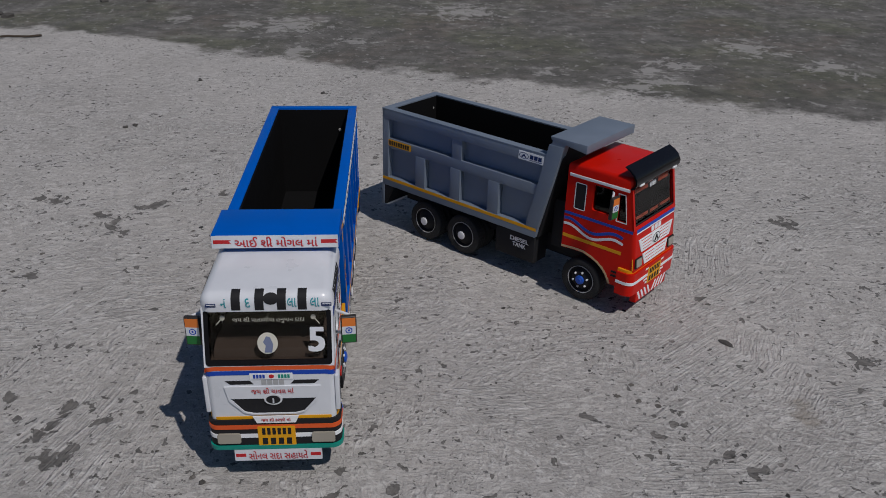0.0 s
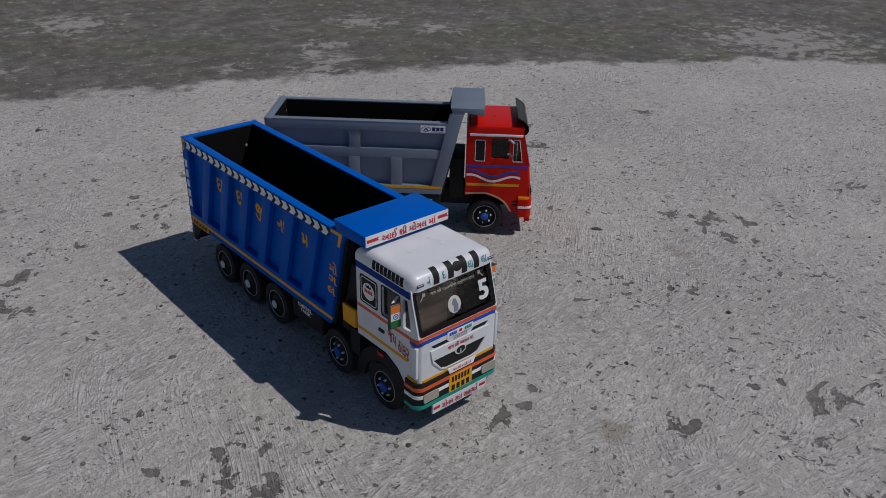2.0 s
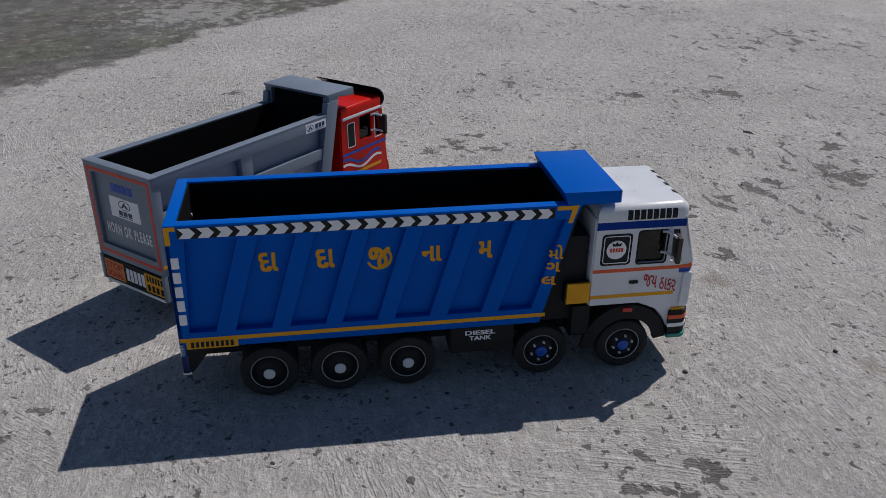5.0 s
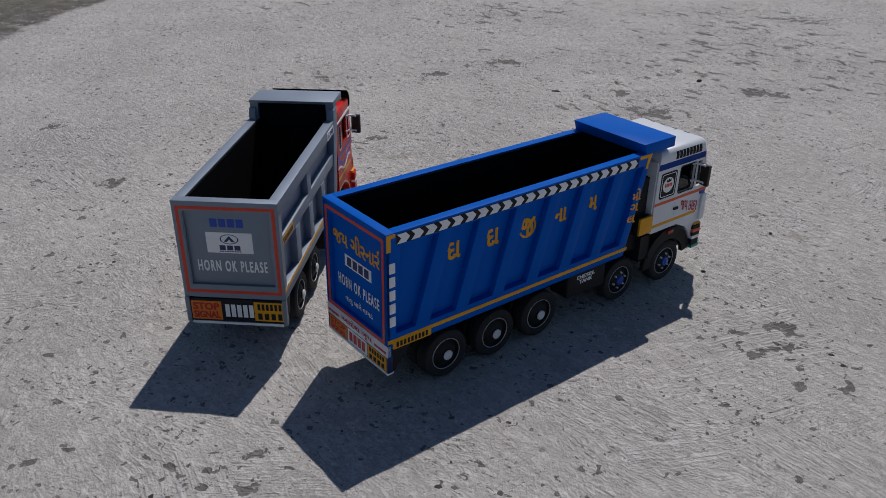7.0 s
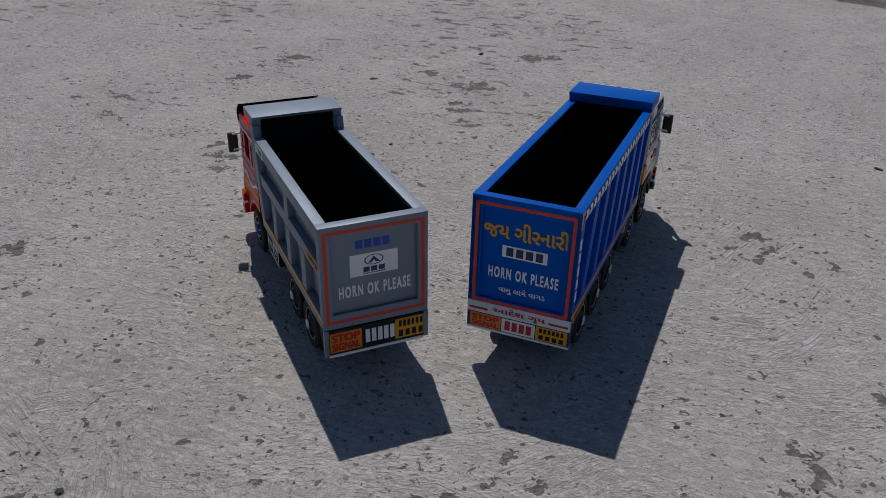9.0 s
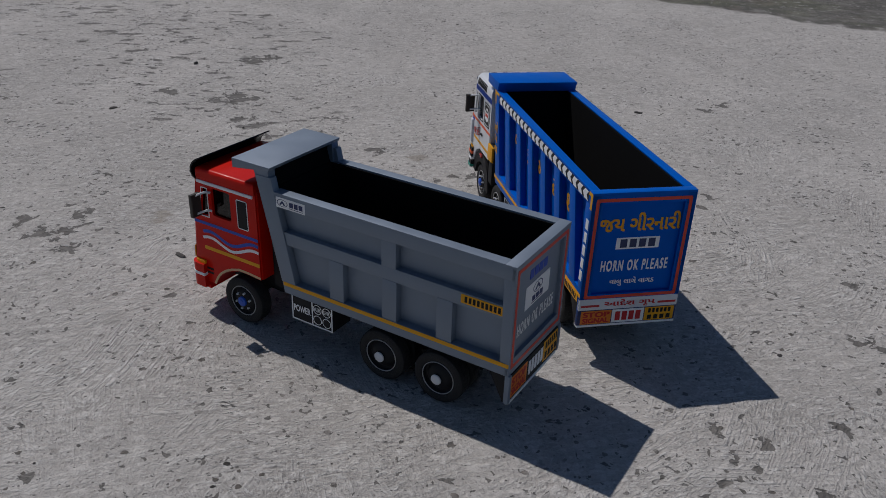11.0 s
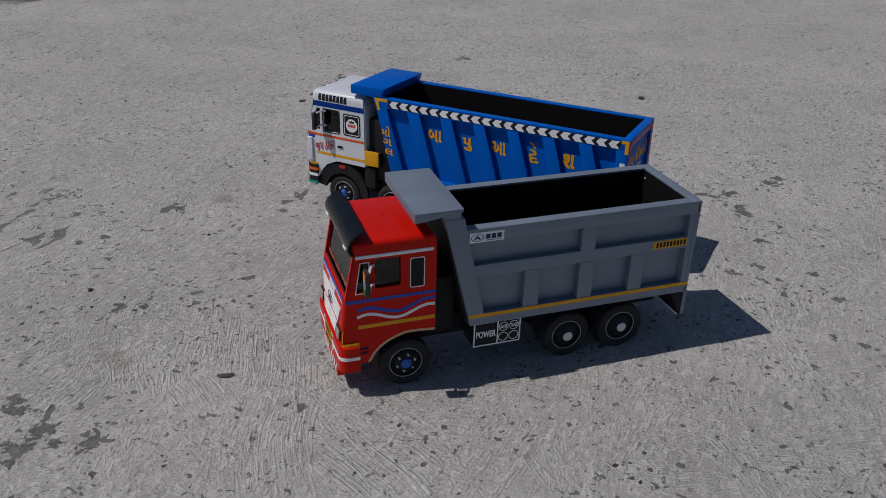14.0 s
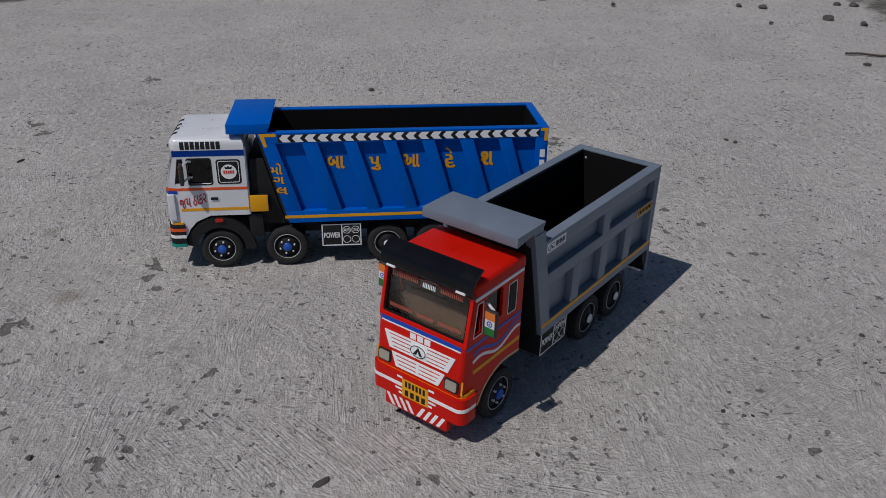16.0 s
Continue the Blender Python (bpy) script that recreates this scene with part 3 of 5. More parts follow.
    for s, fc in ((-1, face_R), (1, face_L)):
        f = fc(49)
        side = [(176, 117.5), (273.2, 117.5), (262.5, 165), (176, 165)]
        win = rect(218, 246, 119, 152, 3)
        quarter = [(252, 119.5), (264.0, 119.5), (257.8, 152.5), (251, 152.5)]
        part("cab_side", plate([side, win, quarter], 3, f), WHITE, t, "white cab side with dark windows", None)
        cab_glass(t, [rect(216, 248, 117.8, 154)], fc(48))
        cab_glass(t, [[(250, 118), (268, 118), (260, 154), (249, 154)]], fc(48))
        fo = fc(52)
        paint("window_rubber", [rect(216.6, 247.4, 117.6, 153.4, 3.6), rect(218.2, 245.8, 119.2, 151.8, 2.8)], fo, BLACK, t)
        sq = paint("sleeper_window", [rect(182, 211.5, 118.5, 151, 3.5)], fo, BLACK, t, "black sleeper window with white ring and round sticker")
        fi2 = fc(52.2)
        paint("window_line", ring(184, 209.5, 120.5, 149, 3, 0.8), fi2, PALE, sq)
        paint("round_sticker", [disc(196.7, 134.7, 9.6)], fi2, PALE, sq, "round white sticker")
        bars(5, 190, 203.5, 132.5, 136.5, fc(52.4), BORDER_RED, sq, "marking")
        paint("sticker_crown", [[(193, 138.5), (200.5, 138.5), (201.5, 142), (198.5, 140.5), (196.7, 143), (195, 140.5), (192, 142)]], fc(52.4), BLACK, sq)
        paint("blue_line", [rect(176, 262.5, 155.5, 163)], fo, STRIPE, t)
        paint("orange_line", [[(176, 110.8), (274.5, 110.8), (274.5, 114.4), (176, 114.4)]], fo, ORANGE, t)
        paint("blue_line", [rect(262, 273, 106.6, 110.6)], fo, DEEP_BLUE, t)
        paint("yellow_line", [rect(176, 259.5, 83, 86.8)], fo, YELLOW, t)
        paint("door_handle", [rect(213.3, 222, 97.8, 101, 0.8)], fo, BLACK, t, "black door handle", 1.2)
        letters("જય ઠાકર", 227.5, 261, 90, 103, fo, s > 0, RED_LINE, t, "lettering", "red lettering", 0.012, -0.27)
        def roof_side(u, v, d, s=s):
            y = 43.1 + math.sqrt(max(0.0, 9.5 ** 2 - max(0.0, v - 169.5) ** 2)) + 0.05 + d
            return Vector((u, s * y, v))
        for k in range(8):
            for z0, z1 in ((164.9, 169.6), (169.6, 174.2)):
                a = 204 + 6.15 * k
                part("marking", plate([rect(a, a + 4.9, z0, z1)], 0.3, roof_side), BLACK, t, "black marking", None)
        part("side_marker", box(210, 220, min(s * 50, s * 53), max(s * 50, s * 53), 66.5, 71, 0.6), RED_LENS, t, "small red side lamp")
        part("corner_deflector", box(266, 275, min(s * 51.5, s * 55), max(s * 51.5, s * 55), 72, 107, 1.0, 3), WHITE, t, "white corner air deflector")
    lean = 0.285
    fws = face_F(273.2, lean, 117.5)
    part("windscreen_frame", plate([rect(-52, 52, 117, 165.5), rect(-48.6, 48.6, 120, 164, 2)], 2.2, face_F(273.0, lean, 117.5)), WHITE, t, "white windscreen surround", None)
    cab_glass(t, [rect(-49.5, 49.5, 119, 165)], face_F(272.2, lean, 117.5), "dark tinted windscreen", GLASS)
    fg = face_F(273.2, lean, 117.5)
    paint("windscreen_rubber", [rect(-50.4, 50.4, 118.2, 164.6, 3), rect(-46.8, 46.8, 123.0, 162.2, 2)], face_F(275.25, lean, 117.5), GLOSS_BLACK, t, "black windscreen rubber", 0.6)
    letters("જય શી પાતાળીયા હનુમાન દાદા", -28, 29, 151, 156.5, fg, False, PALE_DIM, t, "lettering", "pale lettering on the windscreen", 0.01)
    letters("5", 31.5, 45, 127.5, 147.5, fg, False, WHITE, t, "numeral", "large white numeral five", 0.04)
    pic = paint("round_picture", [disc(-1, 134.8, 8.2, 8.6)], fg, PORTRAIT, t, "round pale picture on the windscreen")
    paint("picture_shape", [[(-3.5, 127.5), (2.5, 127.5), (3.5, 134), (1, 140), (-2, 140.5), (-4.5, 136), (-2.5, 133)]], face_F(273.5, lean, 117.5), PORTRAIT_B, pic)
    for s in (-1, 1):
        paint("star_mark", [disc(s * 36, 155.5, 2.1, 2.1, 8)], fg, PALE_DIM, t)
        paint("star_tail", [band([(s * 37, 154.5), (s * 41, 150)], 0.8)], fg, PALE_DIM, t)
    part("cab_back", box(174.6, 177, -50, 50, 76, 166, 0.3), WHITE, t)
    part("bulkhead", box(177.2, 178.4, -48.5, 48.5, 119.4, 162, 0.2), CAB_LINING, t, "dark brown inner cab wall")
    part("cab_floor", box(178, 274, -48.8, 48.8, 117.8, 119.2, 0), CAB_LINING, t)
    part("dashboard", prism([(236, 119), (266, 119), (262, 126), (240, 129)], -46, 46, 1.0), CAB_LINING, t, "dark brown dashboard")
    for y in (-24, 24):
        part("seat", box(196, 218, y - 15, y + 15, 119, 127, 2), CAB_LINING, t)
        part("seat_back", box(192, 198, y - 15, y + 15, 125, 150, 2), CAB_LINING, t)
    part("cab_roof", roof_box(176, 266.5, 52.6, 163.5, 179, 9.5, 6), WHITE, t, "rounded white cab roof")
    # marks on the roof's front edge
    def brow(u, v, d):
        # wraps over the rounded brow: v from 0 at the windscreen to 20 up and back
        a = min(1.0, max(0.0, (v - 3) / 14.9)) * math.pi / 2
        x = 266.5 - 9.5 + (9.5 + d) * math.cos(a) if v > 3 else 266.5 + d
        z = 169.5 + (9.5 + d) * math.sin(a) if v > 3 else 166.5 + v
        if v > 17.9:
            x -= v - 17.9
        return Vector((x, u, z))

    def brow_mark(name, u0, u1, v0, v1, m, label=""):
        bm = bmesh.new()
        n = 10
        rows = [[bm.verts.new(brow(u, v0 + (v1 - v0) * i / n, d)) for u, d in ((u0, 0), (u0, 0.3), (u1, 0.3), (u1, 0))] for i in range(n + 1)]
        for a, b in zip(rows, rows[1:]):
            for k in range(4):
                bm.faces.new((a[k], a[(k + 1) % 4], b[(k + 1) % 4], b[k]))
        part(name, bm, m, t, label)
    for a in (-27, -8.6, 8.8, 25):
        brow_mark("black_stripe", a, a + 7, -1.5, 17.5, BLACK, "black stripe on the cab brow")
    paint("black_disc", [disc(4, 8.2, 6, 5.0)], lambda u, v, d: brow(u, v, d), BLACK, t)
    for ch, a, b in (("નં", -35, -31), ("દ", -16, -12), ("લા", 17, 24), ("લા", 35, 42)):
        letters(ch, a, b, 1.0, 8.5, brow, False, AQUA_TEXT, t, "lettering", "aqua lettering", 0.012)
    for a in (-47, 43.5):
        brow_mark("lamp_outline", a, a + 8, 1.5, 4.5, NAVY)
        brow_mark("lamp_face", a + 0.7, a + 7.3, 2.2, 3.9, WHITE)

    # cab front
    f = face_F(276)

    def corner_line(name, s, front, side, m):
        """A painted line that runs round a front corner and drops a little on its way to the side."""
        path = [(276, 45.0), (276, 47.2)] + [(271 + 5 * math.cos(radians(a)), 47 + 5 * math.sin(radians(a))) for a in range(15, 91, 15)] + [(266, 52), (262, 52)]
        bm = bmesh.new()
        rows = []
        for i, (x, y) in enumerate(path):
            k = i / (len(path) - 1)
            nx, ny = (0.35, 0) if i < 2 else ((0, 0.35) if i > 7 else (0.35 * math.cos(radians(15 * (i - 1))), 0.35 * math.sin(radians(15 * (i - 1)))))
            z0, z1 = front[0] + (side[0] - front[0]) * k, front[1] + (side[1] - front[1]) * k
            rows.append([bm.verts.new((x + a * nx, s * (y + a * ny), z)) for a, z in ((0, z0), (1, z0), (1, z1), (0, z1))])
        for a, b in zip(rows, rows[1:]):
            for q in range(4):
                bm.faces.new((a[q], a[(q + 1) % 4], b[(q + 1) % 4], b[q]))
        part(name, bm, m, t)
    for s in (-1, 1):
        corner_line("orange_line", s, (114.2, 118), (110.8, 114.4), ORANGE)
        corner_line("blue_line", s, (109.6, 113.6), (106.6, 110.6), DEEP_BLUE)
    paint("orange_line", [rect(-45.2, 45.2, 114.2, 118)], f, ORANGE, t)
    paint("blue_line", [rect(-45.2, 45.2, 109.6, 113.6)], f, DEEP_BLUE, t)
    top_sign = paint("name_strip", [rect(-16.5, 18, 105.4, 111.2)], f, PALE, t, "white strip with coloured marks", 0.6)
    bars(4, -14, -4, 106.6, 110, face_F(276.6), DEEP_BLUE, top_sign, "marking")
    bars(4, 6, 16, 106.6, 110, face_F(276.6), TEAL, top_sign, "marking")
    paint("heart_mark", [disc(1, 108.3, 2.2, 1.8, 10)], face_F(276.6), RED_LINE, top_sign)
    for s in (-1, 1):
        paint("intake_slot", [[(1 + s * 18, 104), (1 + s * 38, 104), (1 + s * 34, 100.4), (1 + s * 15, 100.4)]], f, BLACK, t)
    bars(4, -8, 11, 99.6, 104.6, f, RING, t, "marking", "grey maker marking", 0.15)
    part("grille_surround", plate([[(-38, 98.6), (40, 98.6), (37, 84), (26, 72.2), (19, 70.2), (-17, 70.2), (-24, 72.2), (-35, 84)],
                                   [(-34, 86.6), (36, 86.6), (25.5, 73.4), (18, 71.4), (-16, 71.4), (-23.5, 73.4)]], 1.2, f), WHITE, t, "", None)
    letters("જય શી ચાવલ માં", -16, 18, 91.8, 97.6, face_F(277.3), False, RED_LINE, t, "lettering", "red lettering", 0.01)
    paint("grille", [[(-35, 86.8), (37, 86.8), (33.5, 80.5), (26, 73.2), (18, 71.2), (-16, 71.2), (-24, 73.2), (-31.5, 80.5)]], f, BLACK, t, "black crescent grille")
    em = paint("emblem", [disc(1, 86, 7.4, 5.4)], face_F(276.8), SILVER, t, "oval grey emblem", 1.0)
    paint("emblem_mark", [disc(1, 86, 5.8, 4.0), rect(0.3, 1.7, 81.8, 87.6)], face_F(277.9), BLACK, em)
    s3 = paint("lower_strip", [[(-17, 70), (21, 70), (18, 63), (-14, 63)]], face_F(278.5), PALE, t, "white strip with red lettering", 0.8)
    letters("જય શી કરણી માં", -10, 14, 64.4, 68.8, face_F(279.4), False, RED_LINE, s3, "lettering", "", 0.01)
    for z0, z1, m, dx in ((65.2, 68.0, YELLOW, -2.0), (60.4, 65.2, BLACK, -0.4), (56.2, 60.4, ORANGE, 0), (51.2, 56.2, BLACK, -0.4), (47.2, 51.2, PALE, 0), (39.2, 47.2, BLACK, -0.4), (35.2, 39.2, TEAL, 0.6)):
        part("bumper_band", bumper_slab(257.5 + abs(dx), 278.5 + dx, 55.5 + dx, z0, z1, 9), m, t, "painted wrap-round bumper band")
    fbm = face_F(278.5)
    number_plate(t, -14.2, 17, 38.4, 59, fbm)
    for s in (-1, 1):
        a, b = sorted((1 + s * 29.5, 1 + s * 49))
        part("headlamp", plate([rect(a, b, 42.2, 52, 2)], 2.0, face_F(277.8)), LENS, t, "pale rectangular headlamp")
    lip = part("front_lip", plate([rect(-35.5, 38, 23, 34.8)], 2, face_F(277)), WHITE, t, "white lower sign with red lettering", None)
    part("lip_bracket", box(258, 277, -30, 32, 26, 36, 0.5), BLACK, t)
    letters("સોનલ સદા સહાયતે", -23.5, 26, 24.4, 33.6, face_F(279), False, RED_LINE, lip, "lettering", "", 0.012)
    for a, b in ((-34.5, -26), (28.5, 37)):
        paint("red_dash", [rect(a, b, 27.4, 30.6)], face_F(279), RED_LINE, lip)
    flag_mirror(t, 254, -69.5, -56.5, 124.5, 151, -1)
    flag_mirror(t, 254, 57, 70, 124, 149.5, 1)
    return t


# ---- the grey tipper with the red cab ----
def grey_truck():
    t = new("model_dump_truck")
    t.matrix_world = pose(0.1271, 0.9960, 0.0, -1.0, 0, -43.2)
    tagged(t, "model tipper truck, red cab, grey panelled body, on concrete", "toy truck", "model dump trucks")
    chassis(t, -140, 205)
    axle(t, 162.5)
    for s in (-1, 1):
        wheel(t, 162.5, s, "front")
    for x in (-18, -83):
        axle(t, x)
        for s in (-1, 1):
            wheel(t, x, s, "rear")

    # dump body
    for s, fc in ((-1, face_R), (1, face_L)):
        part("side_wall", prism([(-157, 62), (97, 62), (122, 170), (-157, 170)], s * 43.5, s * 45.4), GREY, t, "grey side wall")
        part("top_rail", prism([(-157, 157), (100.5, 157), (103.5, 170), (-157, 170)], s * 45.2, s * 54, 0.5), GREY, t)
        part("bottom_rail", prism([(-157.2, 62), (97, 62), (99.5, 75), (-157.2, 75)], s * 45.2, s * 54, 0.5), GREY, t)
        part("middle_rail", prism([(-148, 117), (91.5, 117), (94.5, 130.5), (-148, 130.5)], s * 45.2, s * 53, 0.4), GREY, t)
        part("rear_post", prism([(-157.2, 74.8), (-148, 74.8), (-146.5, 157.2), (-157.2, 157.2)], s * 45.2, s * 53.6, 0.4), GREY, t)
        part("front_post", prism([(82.3, 74.8), (99.6, 74.8), (126.4, 184), (106.6, 184)], s * 46, s * 54.3, 0.4), GREY, t)
        part("upper_post", prism([(-37.5, 130.3), (-21.5, 130.3), (-21.5, 157.2), (-37.5, 157.2)], s * 45.2, s * 53, 0.4), GREY, t)
        for x0, x1 in ((22.4, 39.3), (-38.7, -22.3), (-98.4, -82)):
            part("lower_post", box(x0, x1, min(s * 45.2, s * 53.4), max(s * 45.2, s * 53.4), 74.8, 117.2, 0.4), GREY, t)
        f = fc(54)
        paint("yellow_line", [rect(-157.4, 98, 70.6, 74.6)], f, YELLOW, t, "thin yellow line")
        number_plate(t, -149.5, -106.5, 120.4, 129.2, fc(53.2), 1)
        maker_badge(t, 65.5, 101, 156.6, 167.2, f, s > 0)
        part("tail_flap", prism([(-155, 62.5), (-155, 34), (-153.5, 33), (-138, 62.5)], s * 49.8, s * 53.4, 0.3), BLACK, t)
        part("tail_post", box(-159.3, -154.6, min(s * 49.5, s * 54), max(s * 49.5, s * 54), 32.6, 62.2, 0.3), GREY, t)
        part("rim_cap", box(-146.9, 104.5, min(s * 43.2, s * 54.2), max(s * 43.2, s * 54.2), 169.4, 171.0, 0.3), GREY, t)
    part("tail_board", box(-154, -147, -49.4, 49.4, 62, 169.8, 0.4), GREY, t, "grey tail board")
    part("tail_frame", plate([rect(-54, 54, 62, 170), rect(-44.5, 44.5, 77, 160)], 3.6, face_B(-154)), GREY, t, "", None)
    part("rim_rear", box(-158.0, -146.9, -54.2, 54.2, 168.8, 171.0, 0.3), GREY, t)
    fb, fi = face_B(-157.6), face_B(-154)
    paint("red_border", [rect(-50.6, 50.6, 67.5, 165.5, 1.5), rect(-47, 47, 71, 162, 1)], fb, BORDER_RED, t, "thin red border")
    bars(4, -17, 19, 142, 151, fi, DEEP_BLUE, t, "marking", "blue marking", 0.2)
    maker_badge(t, -24, 24, 113, 136, fi, True)
    letters("HORN OK PLEASE", -37, 36, 91.5, 104.5, fi, True, PALE, t, "lettering", "white capital lettering", 0.045, spread=1.28)
    board = part("rear_board", box(-158, -152, -53, 53, 33, 60.5, 0.4), BLACK, t, "black rear light board")
    fr = face_B(-158)
    stop_signal(board, 16, 48.5, 35.5, 57.5, fr)
    bars(5, -19, 13, 39.5, 54.5, fr, PALE, board, "marking", "white marking")
    number_plate(board, -52, -19, 36, 58.5, fr)
    part("lower_edge", box(-158.8, -152, -49, 49, 30.4, 33.4, 0.4), PALE, board, "white lower edge")
    hollow(t, -147, (94, 112), 68, 170, 43.5, "matt black inside of the tipper body")
    part("front_wall", prism([(96, 62), (99.5, 62), (126, 184), (122, 184)], -49, 49), BLACK, t, "black front wall of the tipper body")

    for y, z in ((-38, 161), (36, 154)):
        part("bolt", lathe([(0, 146.8), (1.8, 146.8), (1.5, 145.5), (0, 145.3)], 10), RING, t, "small pale bolt").matrix_local = Matrix(((0, -1, 0, 0), (1, 0, 0, y * MM), (0, 0, 1, z * MM), (0, 0, 0, 1)))

    # overhang above the cab
    part("canopy", prism([(109.0, 190.2), (128, 187.6), (156, 183.8), (156, 194), (107.5, 194)], -54, 54, 0.6), GREY, t, "flat grey overhang above the cab")
    for s in (-1, 1):
        part("canopy_post", prism([(109.5, 169), (122.6, 169), (128.0, 188.4), (110.4, 190.6)], min(s * 43.6, s * 53.6), max(s * 43.6, s * 53.6)), GREY, t)

    part("tub_lining", prism([(113, 169.5), (120.5, 169.5), (125.5, 188.6), (118, 189.4)], -43.4, 43.4), TUB, t, "", None)
    fuel_tank(t, 36, 96, 24, 61, 59, 87, 40, 53)
    power_box(t, 39, 91, 33, 61.5)
    part("air_cleaner", box(108, 130, -34, 34, 50, 112, 2), BLACK, t, "black box behind the cab")

    # cab
    low = prism([(133, 62), (150, 63.5), (163, 63.5), (182, 57), (194, 47), (200, 36), (214, 36), (229, 60), (224.5, 110), (133, 110)], -50, 50)
    part("cab_body", front_bevel(low, 213, 4.5), RED, t, "red lower cab")
    lean = 0.185
    for s, fc in ((-1, face_R), (1, face_L)):
        f = fc(47)
        win = rect(168, 194, 119.5, 150.5, 2.5)
        quarter = [(200.5, 116.5), (212.5, 116.5), (207.5, 148), (200, 148)]
        part("cab_side", plate([[(133, 109.5), (223, 109.5), (214, 158.5), (133, 158.5)], win, quarter], 3, f), RED, t, "red cab side with dark windows", None)
        cab_glass(t, [rect(166, 196, 118, 152)], fc(46))
        cab_glass(t, [[(198.5, 115), (215, 115), (209, 150), (198.5, 150)]], fc(46))
        fo = fc(50)
        paint("window_line", [[(199.3, 115.3), (213.6, 115.3), (208.3, 149.2), (198.9, 149.2)], [(200.5, 116.5), (212.5, 116.5), (207.5, 148), (200, 148)]], fo, PALE, t)
        sq = paint("sleeper_window", [rect(144.4, 159.2, 115, 147.6, 2)], fo, BLACK, t, "dark sleeper window with a white line")
        paint("window_line", ring(144.4, 159.2, 115, 147.6, 2, 0.9), fc(50.2), PALE, sq)
        part("rain_gutter", box(136, 212.5, min(s * 49.8, s * 51.6), max(s * 49.8, s * 51.6), 153.4, 156.8, 0.4), PALE, t, "white rain gutter")
        paint("blue_line", [rect(133, 222.5, 105.8, 109.2)], fo, DEEP_BLUE, t)
        dip = lambda a: (lambda x: a + 4.4 * math.sin((x - 150) / 62 * 2 * math.pi + 2.6) + 0.03 * (175 - x))
        paint("blue_wave", [band(wave(133.5, 211, dip(95.5)), 3.6)], fo, DEEP_BLUE, t)
        paint("white_wave", [band(wave(133.5, 212, dip(88.5)), 3.2)], fo, PALE, t)
        paint("yellow_line", [rect(133.4, 211, 76.6, 80.6)], fo, YELLOW, t)
        paint("arch_line", [band([(133, 63.8), (150, 65.2), (163, 65.2), (174, 62), (183, 57.6), (190, 52.5), (195, 46.8), (199, 40), (201, 36.5)], 2.6)], fo, CREAM, t)
        for z in (47, 52):
            paint("louvre", [rect(201.5, 213, z, z + 2.6)], fo, BLACK, t)
    part("windscreen_frame", plate([rect(-50, 50, 109.5, 159), rect(-46.5, 46.5, 113.5, 157.5, 2)], 2.2, face_F(221.4, lean, 109.5)), RED, t, "red windscreen surround", None)
    cab_glass(t, [rect(-47.5, 47.5, 112.5, 158.5)], face_F(220.4, lean, 109.5), "dark tinted windscreen", GLASS)
    paint("windscreen_rubber", [rect(-46.8, 46.8, 113.2, 157.6, 2), rect(-45, 45, 116, 156.3, 1.5)], face_F(222.4, lean, 109.5), GLOSS_BLACK, t)
    fg = face_F(221.4, lean, 109.5)
    for n, a, b, z0, z1, m in ((14, -42, -12, 149.8, 154.2, RUST_TEXT), (8, -7, 8, 148.6, 153.6, PALE), (12, 13, 38, 149.6, 154.4, RUST_TEXT),
                               (13, -41, -14, 120, 123.4, RUST_TEXT), (10, -9, 10, 119.6, 123, RUST_TEXT), (13, 15, 41, 120, 123.4, RUST_TEXT)):
        bars(n, a, b, z0, z1, fg, m, t, "marking", "small painted marking on the windscreen", 0.5)
    part("cab_back", box(131.6, 134, -48, 48, 62, 160, 0.3), RED, t)
    part("bulkhead", box(134.2, 135.4, -46.5, 46.5, 111, 157, 0.2), CAB_LINING, t, "dark brown inner cab wall")
    part("cab_floor", box(135, 219, -46.8, 46.8, 109.6, 111, 0), SEAT, t)
    part("dashboard", prism([(184, 111), (214, 111), (210, 120), (188, 125)], -44, 44, 1.0), SEAT, t, "tan dashboard")
    for y in (-22, 22):
        part("seat", box(160, 186, y - 16, y + 16, 111, 118, 2), CAB_LINING, t, "dark brown seat")
        part("seat_back", box(154, 161, y - 16, y + 16, 117, 142, 2), CAB_LINING, t)
    part("cab_roof", roof_box(133.5, 216, 50.8, 157, 169.5, 4.5, 4), RED, t, "flat red cab roof")
    prof = [(214, 156.5), (217.5, 158.5), (219.8, 163), (219.6, 168.5), (216.5, 174), (211, 178.5), (204, 182)]
    inner = [(203.4, 180.8), (210, 177.2), (215, 172.8), (217.8, 167.8), (218, 163.4), (216, 160), (213, 158.5)]
    part("sun_visor", prism(prof + inner, -51.5, 51.5), GLOSS_BLACK, t, "glossy black curved sun visor")
    for s in (-1, 1):
        a, b = sorted((s * 34, s * 44))
        part("visor_lamp", box(218.6, 220.6, a, b, 160.5, 162.6, 0.4), PALE, t, "small white visor lamp")

    # cab front
    f = face_F(226.9, 0.09, 85)
    fdeep = face_F(227.5, 0.09, 85)
    paint("blue_line", [rect(-45.5, 45.5, 106.6, 110.6)], f, DEEP_BLUE, t)
    paint("white_line", [rect(-45.5, 45.5, 105, 106.4)], f, PALE, t)

